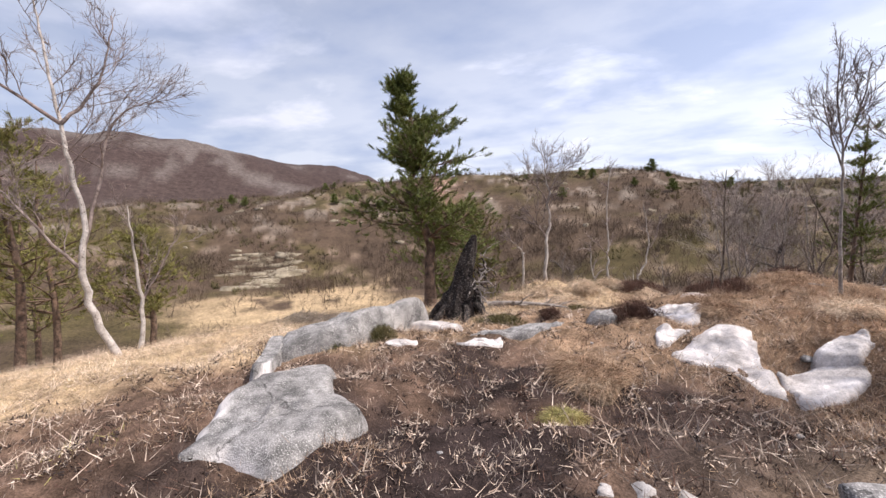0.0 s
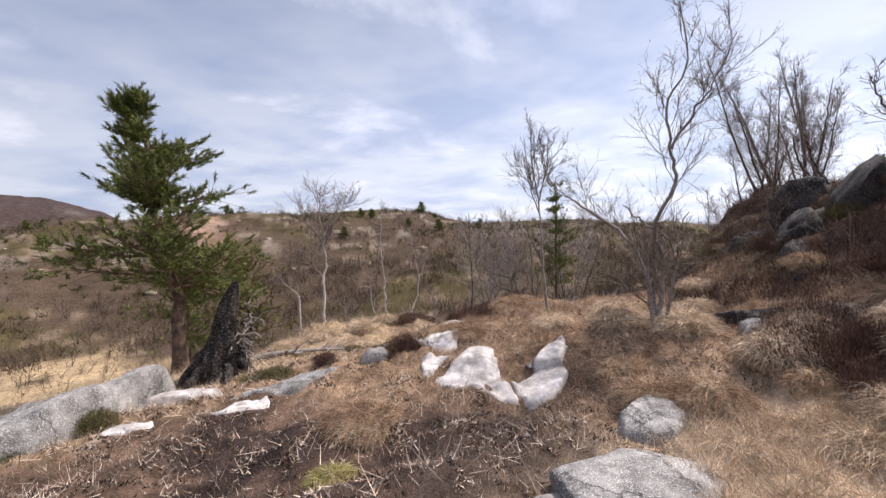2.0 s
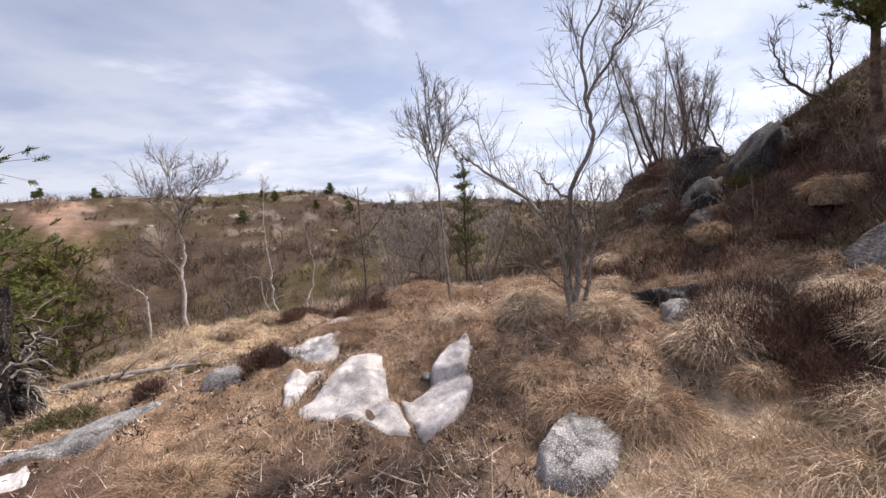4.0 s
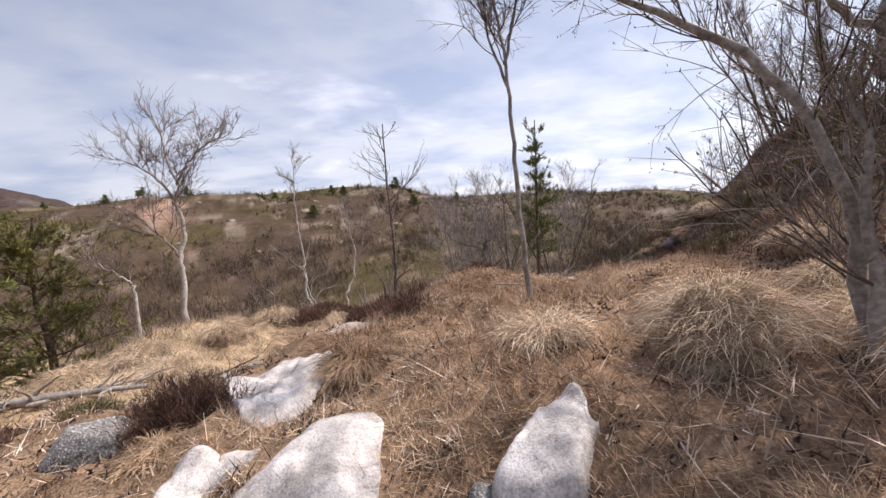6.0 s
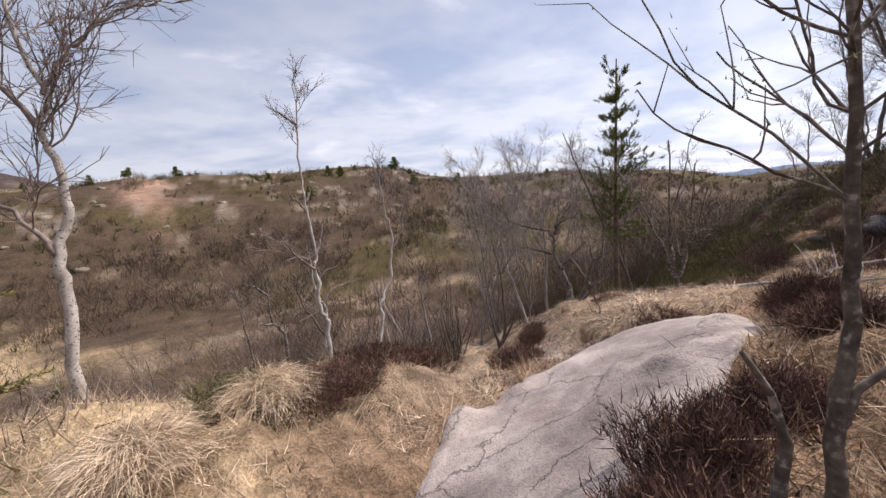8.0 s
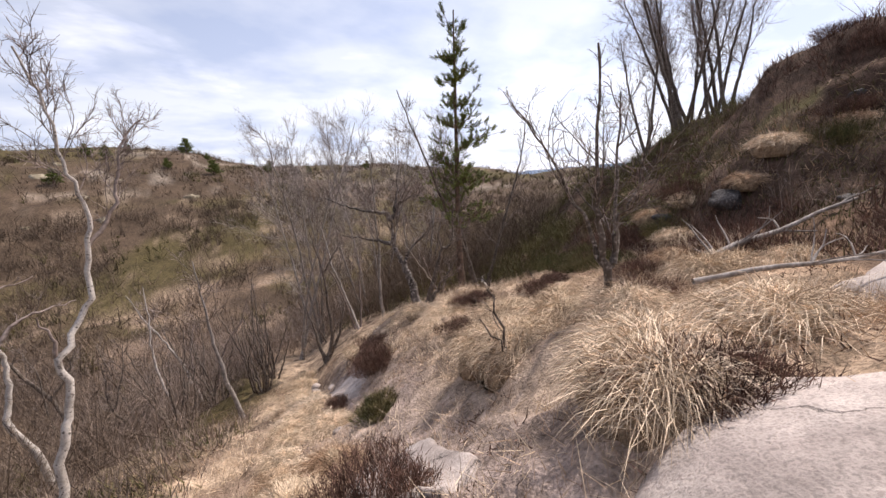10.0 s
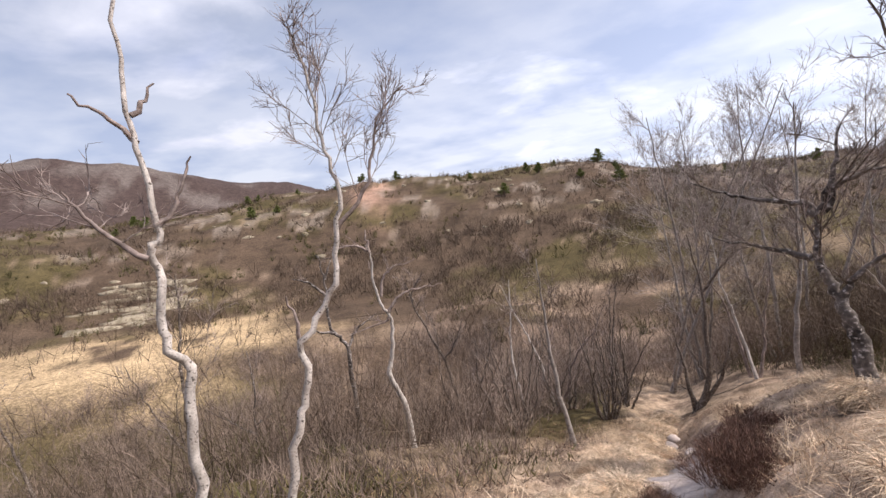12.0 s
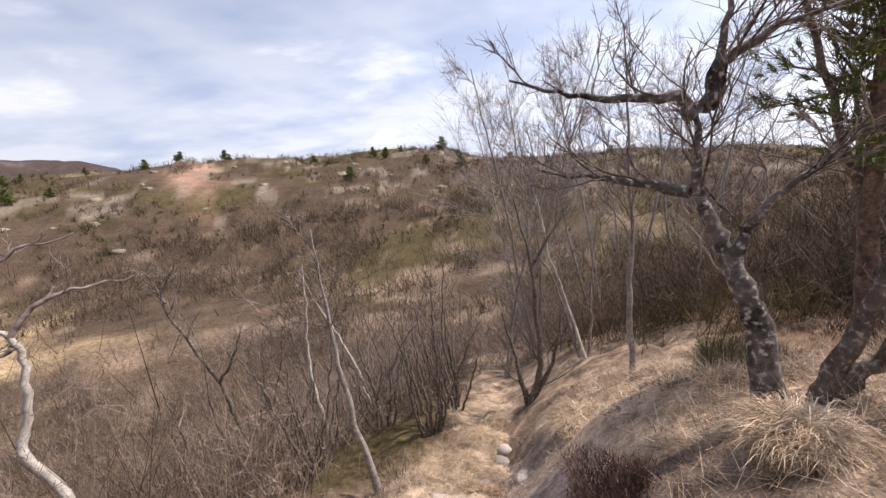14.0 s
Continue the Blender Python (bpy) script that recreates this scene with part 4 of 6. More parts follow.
def slab(x, y, a, b, rz, h, seed, material, label, rough=0.25, name="rock_slab", group="", tip=0.0, corners=7, plan=None, worn=0.0):
    """Bedrock that breaks through the turf: a low uneven back whose rim runs into the ground. plan: corners of its footprint round (x, y)."""
    SLABS.append((x, y, a, b, radians(rz), plan))
    nr, na = 18, 84
    q = (np.arange(nr + 1) / nr)[:, None] * np.ones(na)[None]
    t = np.ones(nr + 1)[:, None] * (np.arange(na) * 2 * np.pi / na)[None]
    pick = random.Random(seed)
    sides = [(k * 2 * math.pi / corners + pick.uniform(-0.3, 0.3), pick.uniform(0.72, 1.0)) for k in range(corners)]
    out = 1 / np.max([np.cos(t - w) / d for w, d in sides], 0)
    out = reach(plan, t) if plan else np.minimum(out, 1.22)
    out = out * (1 + rough * 0.45 * fbm(np.cos(t) * 4 + seed * 9.1, np.sin(t) * 4 + seed * 4.7, 4, seed))
    lx, ly = a * q * np.cos(t) * out, b * q * np.sin(t) * out
    c, s_ = math.cos(radians(rz)), math.sin(radians(rz))
    if plan:
        lx, ly, a, b, c, s_ = lx / a, ly / b, 1.0, 1.0, 1.0, 0.0
    X, Y = x + c * lx - s_ * ly, y + s_ * lx + c * ly
    crack = np.abs(fbm(X / 0.55 + seed, Y / 0.55, 3, seed + 3))
    prof = (1 - q ** 14) * (1 + tip * ly / b) * (1 + 0.3 * fbm(X / 1.1 + seed, Y / 1.1, 2, seed + 5))
    step = np.round(fbm(X / 0.8, Y / 0.8, 2, seed + 7) * 5) / 5
    Z = height(X, Y, False) + h * prof * (1 + 0.45 * step) + 0.018 * fbm(X / 0.14, Y / 0.14, 3, seed) - 0.05 * np.clip(0.05 - crack, 0, 1) * 10 * h - 0.13 * q ** 12
    Z = np.where(q < 0.9, np.maximum(Z, height(X, Y) + 0.022), Z)
    V = np.stack([X - x, Y - y, Z - gz(x, y)], -1).reshape(-1, 3)
    i, j = np.meshgrid(np.arange(nr), np.arange(na), indexing="ij")
    j2 = (j + 1) % na
    F = np.stack([i * na + j, (i + 1) * na + j, (i + 1) * na + j2, i * na + j2], -1).reshape(-1, 4)
    me = mesh_of("rock", V, F, material)
    if worn:
        # edges polished pale by feet, by the rim of the rock and a slow noise
        w = np.clip((q - worn + 0.35 * fbm(X / 0.4, Y / 0.4, 4, seed + 9)) / 0.10, 0, 1) * sstep(-0.25, 0.05, np.sin(t + pick.uniform(-0.4, 0.4) + 1.3) * -1.0)
        C = np.ones((w.size, 4), np.float32)
        C[:, :3] = w.reshape(-1, 1)
        me.color_attributes.new("worn", "FLOAT_COLOR", "POINT").data.foreach_set("color", C.ravel())
    ob = new(name, me)
    ob.location = (x, y, gz(x, y))
    return tagged(ob, label, "rock", group)


PALE = "smooth pale worn bedrock slab in the path"
slab(-1.42, 4.15, 1, 1, 0, 0.16, 1, M_ROCKW, "large grey speckled rock with a white worn rim", 0.16, "boulder", plan=[(-0.62, 0.45), (-0.25, 0.95), (-0.05, 0.9), (0.22, 0.36), (0.66, 0.08), (0.62, -0.34), (0.42, -0.78), (-0.06, -0.66), (-0.34, -0.76), (-0.58, 0.0)], worn=0.86)
slab(-1.95, 6.55, 0.46, 1.45, -32, 0.36, 2, M_ROCK, "long grey lichen-covered rock ridge in the grass", 0.3, "rock_ridge", tip=0.25)
slab(-0.95, 7.45, 0.58, 0.24, -10, 0.07, 3, M_SLAB, "white worn rock beside the stump")
slab(0.5, 6.85, 0.80, 0.28, 6, 0.05, 4, M_ROCK, "flat grey rock slab level with the turf")
slab(0.0, 6.35, 0.34, 0.20, 0, 0.05, 5, M_SLAB, "small pale rock in the turf")
slab(-1.05, 6.2, 0.26, 0.17, 10, 0.05, 6, M_SLAB, "small pale rock in the turf")
slab(2.62, 5.80, 1, 1, 0, 0.022, 7, M_SLAB, PALE, 0.14, plan=[(0.44, 0.48), (0.25, -0.18), (0.26, -0.62), (-0.15, -0.38), (-0.50, 0.06), (-0.15, 0.30), (0.18, 0.52)])
slab(3.30, 5.40, 1, 1, 0, 0.022, 8, M_SLAB, PALE, 0.14, plan=[(-0.36, 0.08), (-0.02, 0.17), (0.15, 0.15), (0.29, 0.05), (0.28, -0.07), (0.04, -0.24), (-0.34, -0.30)])
slab(2.58, 7.05, 1, 1, 0, 0.03, 9, M_SLAB, "flat pale grey rock set in the path", 0.2, plan=[(-0.36, 0.30), (0.08, 0.52), (0.34, 0.19), (0.06, -0.44), (-0.17, -0.36)])
slab(2.24, 6.28, 1, 1, 0, 0.03, 10, M_SLAB, "broken pale rock edge along the path", 0.2, plan=[(-0.1, 0.18), (0.26, 0.10), (0.2, 0.0), (-0.2, -0.28)])
slab(-2.55, 5.55, 0.17, 1.2, 27, 0.16, 28, M_ROCKW, "narrow grey rock rib in the grass", 0.3, corners=6, worn=0.75)
slab(3.60, 5.66, 0.30, 0.20, 10, 0.09, 31, M_SLAB, "small pale rounded rock in russet debris", 0.3, corners=6)
part_rock("boulder", 1.58, 7.05, 0.0, (0.24, 0.20, 0.20), 20, 11, M_ROCK, "small grey rock under the heather")
part_rock("boulder", 2.86, 3.28, -0.10, (0.92, 0.50, 0.36), 12, 12, M_ROCK, "large grey flat-topped boulder beside the path", flat=0.6, rough=0.16, tilt=(0, 5))
slab(3.50, 4.02, 0.42, 0.32, 30, 0.19, 13, M_ROCK, "rounded grey boulder under an overhanging tussock", 0.3, "boulder", corners=8)
slab(1.80, 3.36, 0.50, 0.17, 4, 0.02, 14, M_PALEGREY, "pale low rock half sunk in peat", 0.4)
slab(1.16, 3.36, 0.18, 0.08, 6, 0.02, 15, M_PALEGREY, "small pale rock half sunk in peat", 0.4)
part_rock("boulder", 5.5, 4.5, -0.03, (0.36, 0.30, 0.30), 40, 16, M_ROCK, "grey boulder at the foot of the bank")
# dark rock material here stands in for the shade on this face
slab(6.5, 3.1, 0.95, 0.55, -50, 0.30, 17, M_CLIFF, "broad grey rock face in the bank, coloured dark for shade", 0.3, "boulder")
part_rock("boulder", 6.3, 5.1, -0.05, (0.40, 0.45, 0.42), -20, 18, M_CLIFF, "dark boulder in the bank", rough=0.3)
slab(3.95, 9.75, 1, 1, 0, 0.05, 19, M_PATH, "broad bare rock slab of the path", 0.15, plan=[(-0.98, -0.45), (-0.92, 0.15), (-0.5, 0.62), (0.3, 0.84), (0.95, 0.84), (1.6, 0.70), (1.3, 0.08), (0.8, -0.28), (0.25, -0.5), (-0.35, -0.66), (-0.75, -0.76)])
slab(3.05, 7.9, 0.25, 0.6, -20, 0.08, 23, M_PATH, "bare rock at the path edge", 0.4)
slab(8.0, 9.75, 1.1, 0.5, -18, 0.10, 21, M_PATH, "broad grey rock shelf below the bank", 0.4)
slab(6.9, 16.0, 0.5, 1.2, -20, 0.10, 25, M_PATH, "bare trodden rock of the path", 0.4)
slab(7.0, 18.0, 0.35, 0.8, -10, 0.10, 26, M_PATH, "bare trodden rock of the path", 0.4)
slab(5.85, 11.0, 0.45, 0.34, 0, 0.10, 29, M_PATH, "bare grey rock by the path", 0.4)
slab(4.95, 12.0, 0.35, 0.8, -25, 0.09, 27, M_PATH, "bare trodden rock of the path", 0.4)
for k, (x, y, sx, sy, sz, rz) in enumerate([(10.5, 8.0, 0.7, 0.6, 0.85, 15), (8.9, 6.1, 0.7, 0.45, 0.70, 20), (9.5, 5.4, 0.8, 0.6, 0.75, -10), (9.9, 6.7, 0.7, 0.6, 0.8, 35), (9.2, 7.4, 0.5, 0.4, 0.5, 5)]):
    part_rock("crag", x, y, -0.35, (sx, sy, sz), rz, 40 + k, M_CLIFF, "dark fissured crag standing out of the heather bank", rough=0.38, group="crags")
for k in range(18):
    a, b = rs.uniform(0, 1), rs.uniform(0, 1)
    x, y = 6.6 + 5.0 * a + 1.6 * b, 4.6 + 7.5 * a - 2.4 * b + rs.normal(0, 0.5)
    q = rs.uniform(0.10, 0.30)
    part_rock("boulder", x, y, 0.0, (q, q * 0.8, q * 0.6), rs.uniform(0, 180), 60 + k, M_CLIFF, "dark stone showing through the heather bank", rough=0.3, group="stones in the bank", detail=3)
for k in range(40):
    u, v = rs.uniform(0.5, 8), rs.uniform(-1.5, 2.4)
    x, y = (0.41 * u + 0.912 * v) * SIZE + 0.4, (0.912 * u - 0.41 * v) * SIZE + 1.2
    q = rs.uniform(0.025, 0.08)
    part_rock("stone", x, y, 0.0, (q, q * 0.8, q * 0.5), rs.uniform(0, 180), 100 + k, M_SLAB if k % 2 else M_ROCK, "small loose stone on the peat", rough=0.3, group="loose stones", detail=2)

# ---- stump and fallen wood ----


def burnt_stump(x, y):
    rng = np.random.default_rng(5)
    base = new("tree_stump")
    base.matrix_world = pose(x, y, gz(x, y))
    tagged(base, "charred black broken stump with splayed grey roots", "stump")
    bm = bmesh.new()
    n, rows = 26, 26
    ring = []
    for j in range(rows):
        q = j / (rows - 1)
        row = []
        for i in range(n):
            a = i / n * 2 * math.pi
            e = Vector((math.cos(a), math.sin(a), 0))
            r = 0.20 * (1 - q) ** 2.2 + 0.20 * (1 - 0.35 * q) * min(1, (1.03 - q) / 0.35) ** 0.6
            r *= 1 + 0.45 * noise.noise(e * 1.9 + Vector((0, 0, q * 2.6))) + 0.22 * noise.noise(e * 5.5 + Vector((0, 0, q * 3.5))) + 0.10 * noise.noise(e * 12 + Vector((0, 0, q * 9)))
            ledge = 0.16 * max(0, math.cos(a - 0.2)) * (1 if q > 0.45 else 0)
            row.append(bm.verts.new((r * (1 - ledge) * math.cos(a) + 0.02 + 0.20 * q - 0.10 * math.sin(q * 3.1), r * math.sin(a) * 0.75, -0.15 + 1.62 * q + 0.05 * noise.noise(Vector((a * 3, q * 4, 3))))))
        ring.append(row)
    for j in range(rows - 1):
        for i in range(n):
            bm.faces.new((ring[j][i], ring[j][(i + 1) % n], ring[j + 1][(i + 1) % n], ring[j + 1][i]))
    bm.faces.new(ring[-1])
    me = bpy.data.meshes.new("trunk"); bm.to_mesh(me); bm.free(); me.materials.append(M_CHAR)
    part("trunk", me, base, "charred pointed shard of the trunk")
    # thick buttress roots that splay from the foot
    for x0, z0, x1, y1, r0 in [(-0.06, 0.62, -0.62, -0.10, 0.085), (-0.1, 0.35, -0.5, -0.35, 0.08), (0.1, 0.3, 0.55, -0.25, 0.07), (0.05, 0.3, 0.1, -0.55, 0.07), (-0.1, 0.3, -0.35, 0.4, 0.08)]:
        t = Tubes()
        line = smooth_line([(x0, 0, z0), ((x0 + x1) * 0.55, y1 * 0.5, z0 * 0.45), (x1, y1, -0.08)], 9, rng, 0.012)
        t.tube(line, np.linspace(r0, r0 * 0.75, 9) * rng.uniform(0.85, 1.15, 9), 7)
        part("root", t.mesh("root", M_CHAR), base, "charred buttress root")
    # weathered root hair hanging down one side
    for k in range(46):
        a = rng.normal(0.1, 0.7)
        side = np.array([math.cos(a), math.sin(a) * 0.8, 0])
        h = rng.uniform(0.15, 1.15)
        p0 = side * (0.16 + 0.05 * rng.random()) + np.array([0.02 + 0.12 * h, 0, h])
        t = Tubes()
        lp, ld, lr = limb(rng, p0, unit(side * 0.8 + np.array([0.2, -0.1, rng.uniform(-0.7, 0.5)])), rng.uniform(0.22, 0.6), rng.uniform(0.008, 0.020), 0.003, 0.38, -0.14, 8)
        t.tube(lp, lr, 5)
        part("root", t.mesh("root", M_GREYWOOD if k % 4 else M_CHAR), base, "weathered grey root")


burnt_stump(-0.55, 8.3)


def fallen(x, y, rz, length, r, seed, material, label, twigs=8, lift=0.05):
    rng = np.random.default_rng(seed)
    base = new("fallen_branch")
    base.matrix_world = pose(x, y, gz(x, y) + lift, 0, 0, rz)
    tagged(base, label, "branch")
    t = Tubes()
    lp, ld, lr = limb(rng, np.array([-length / 2, 0, 0.0]), np.array([1.0, 0, 0.02]), length, r, r * 0.35, 0.10, 0.0, 10)
    cz = np.array([gz(*(Matrix.Rotation(radians(rz), 2) @ Vector((p[0], p[1])) + Vector((x, y)))) for p in lp]) - gz(x, y)
    lp[:, 2] = cz + r * 0.6
    t.tube(lp, lr, 7)
    part("stem", t.mesh("stem", material), base)
    for k in range(twigs):
        i = rng.integers(2, 10)
        tp, td, tr = limb(rng, lp[i], unit(np.array([0.7, rng.choice([-1, 1]) * rng.uniform(0.4, 1), rng.uniform(0, 0.8)])), length * rng.uniform(0.12, 0.3), r * 0.35, 0.003, 0.2, 0.0, 5)
        tt = Tubes(); tt.tube(tp, tr, 4)
        part("twig", tt.mesh("twig", material), base)
    return base


fallen(0.55, 8.75, -16, 1.5, 0.055, 1, M_GREYWOOD, "grey fallen branch beside the burnt stump", 12)
fallen(0.9, 9.0, 20, 1.0, 0.02, 2, M_GREYWOOD, "thin grey fallen branch in the grass", 6)
fallen(2.0, 8.9, -20, 0.9, 0.012, 3, M_BARKD, "thin dead branch lying on straw", 6)
fallen(9.6, 11.1, -25, 2.2, 0.045, 4, M_GREYWOOD, "grey fallen birch below the bank", 9, 0.1)
fallen(7.4, 10.4, -38, 1.9, 0.02, 5, M_GREYWOOD, "bleached dead branch on the rock shelf", 10, 0.25)
fallen(11.6, 16.2, 15, 2.4, 0.07, 6, M_GREYWOOD, "mossy fallen log beyond the pine", 5)
fallen(9.2, 13.6, 30, 1.8, 0.03, 7, M_BARKD, "dark fallen branch in the grass", 6, -0.01)
fallen(4.9, 7.9, 10, 0.8, 0.01, 8, M_GREYWOOD, "thin dead branch in russet grass", 4)
bare_tree(6.0, 11.9, [[(0, 0, 0), (-0.02, 0.05, 0.2), (-0.06, 0.1, 0.45), (-0.08, 0.14, 0.7)], [(-0.02, 0.05, 0.15), (-0.12, 0.2, 0.4)]], 0.009, "tiny bare sapling in a straw tussock", 50, start=0.2, limbs=6, length=0.22, twigs=2, fine=1, bark=M_BARKD, thick=0.6, name="sapling")

# ---- tussocks and heather ----


def tussock(x, y, r, h, seed, label, material=None, blades=420, droop=0.7, group="grass tussocks", core=None, length=0.30, bl=0.0026):
    rng = np.random.default_rng(seed)
    base = new("grass_tussock")
    base.matrix_world = pose(x, y, gz(x, y) - 0.03, 0, 0, rng.uniform(0, 360))
    tagged(base, label, "grass tussock", group)
    bm = bmesh.new()
    bmesh.ops.create_icosphere(bm, subdivisions=3, radius=1)
    off = Vector((seed * 3.7, seed * 1.9, 0))
    for v in bm.verts:
        d = 1 + 0.30 * noise.noise(v.co * 1.7 + off) + 0.15 * noise.noise(v.co * 5 + off)
        v.co = Vector((v.co.x * r * d * 0.85, v.co.y * r * d * 0.85, max(-0.08, v.co.z * h * d * 0.85)))
    me = bpy.data.meshes.new("mound"); bm.to_mesh(me); bm.free(); me.materials.append(core or M_THATCH)
    for p in me.polygons:
        p.use_smooth = True
    part("mound", me, base, "matted dead thatch")
    n = int(blades)
    a, q = rng.uniform(0, 6.28, n), rng.uniform(0, 1, n) ** 0.6
    P = np.stack([np.cos(a) * r * q * 0.85, np.sin(a) * r * q * 0.85, h * 0.82 * np.sqrt(1 - (q * 0.95) ** 2)], 1)
    # each blade: three bent pieces that fall outward
    out = np.stack([np.cos(a), np.sin(a), np.zeros(n)], 1) * (0.25 + 0.9 * q)[:, None] + rng.normal(0, 0.75, (n, 3)) * (1, 1, 0.5)
    L = length * rng.uniform(0.5, 1.3, n)[:, None]
    d1 = out * 0.8 + np.array([0, 0, 0.45]); d1 /= np.linalg.norm(d1, axis=1)[:, None]
    d2 = out + np.array([0, 0, -0.2 * droop]); d2 /= np.linalg.norm(d2, axis=1)[:, None]
    d3 = out * 0.5 + np.array([0, 0, -1.3 * droop]); d3 /= np.linalg.norm(d3, axis=1)[:, None]
    p1 = P + d1 * L * 0.25 + d2 * L * 0.25; p3 = p1 + (d2 + d3) * L * 0.32
    s = np.cross(d2, rng.normal(0, 1, (n, 3))); s /= np.linalg.norm(s, axis=1)[:, None]; s *= bl / 2
    V = np.stack([P - s, P + s, p1 - s, p1 + s, p3], 1).reshape(-1, 3)
    k = np.arange(n)[:, None] * 5
    F = np.concatenate([k + [0, 1, 3], k + [0, 3, 2], k + [2, 3, 4]], 0)
    stuff(part("grass_fringe", mesh_of("grass_fringe", V, F, material or M_STRAW, False), base, "drooping dry grass blades"))
    return base


def heather(x, y, r, h, seed, label, material=None, stems=900, group="heather clumps", stretch=1.0, rz=None):
    rng = np.random.default_rng(seed)
    base = new("heather_bush")
    base.matrix_world = pose(x, y, gz(x, y) - 0.02, 0, 0, rng.uniform(0, 360) if rz is None else rz)
    tagged(base, label, "heather", group)
    n = int(stems)
    a, q = rng.uniform(0, 6.28, n), np.sqrt(rng.uniform(0, 1, n))
    lump = 1 + 0.35 * np.sin(a * 2 + seed) * q + 0.2 * np.sin(a * 5 + seed * 2)
    P = np.stack([np.cos(a) * r * q * stretch, np.sin(a) * r * q, np.zeros(n)], 1) * np.stack([lump, lump, lump], 1)
    T = P * (1.25, 1.25, 1) + np.stack([rng.normal(0, 0.03, n), rng.normal(0, 0.03, n), h * np.sqrt(1 - (q * 0.92) ** 2) * rng.uniform(0.75, 1.1, n)], 1)
    D = T - P
    roots, ups, Ls = [P], [D], [np.linalg.norm(D, axis=1)]
    for j in range(4):
        f = rng.uniform(0.45, 1.0, (n, 1))
        roots.append(P + D * f)
        ups.append(unit_rows(D + rng.normal(0, 0.09, (n, 3))))
        Ls.append(np.full(n, 0.055))
    R, U, LL = np.concatenate(roots), np.concatenate([unit_rows(w) for w in ups]), np.concatenate(Ls)
    for j in range(4):
        t = Tubes()
        lp, ld, lr = limb(rng, np.array([rng.normal(0, r * 0.2), rng.normal(0, r * 0.2), 0.0]), unit(np.array([rng.normal(0, 0.8), rng.normal(0, 0.8), 0.7])), max(h, r) * 0.85, 0.007, 0.003, 0.3, 0.1, 4)
        t.tube(lp, lr, 4)
        part("woody_stem", t.mesh("woody_stem", M_BARKD), base, "woody dark stem")
    stuff(part("heather_foliage", blades_mesh("heather_foliage", R, rng, LL, 0.0045, 0.22, material or M_HEATH, U), base, "wiry brown stems"))
    return base


def unit_rows(a):
    return a / (np.linalg.norm(a, axis=1)[:, None] + 1e-9)


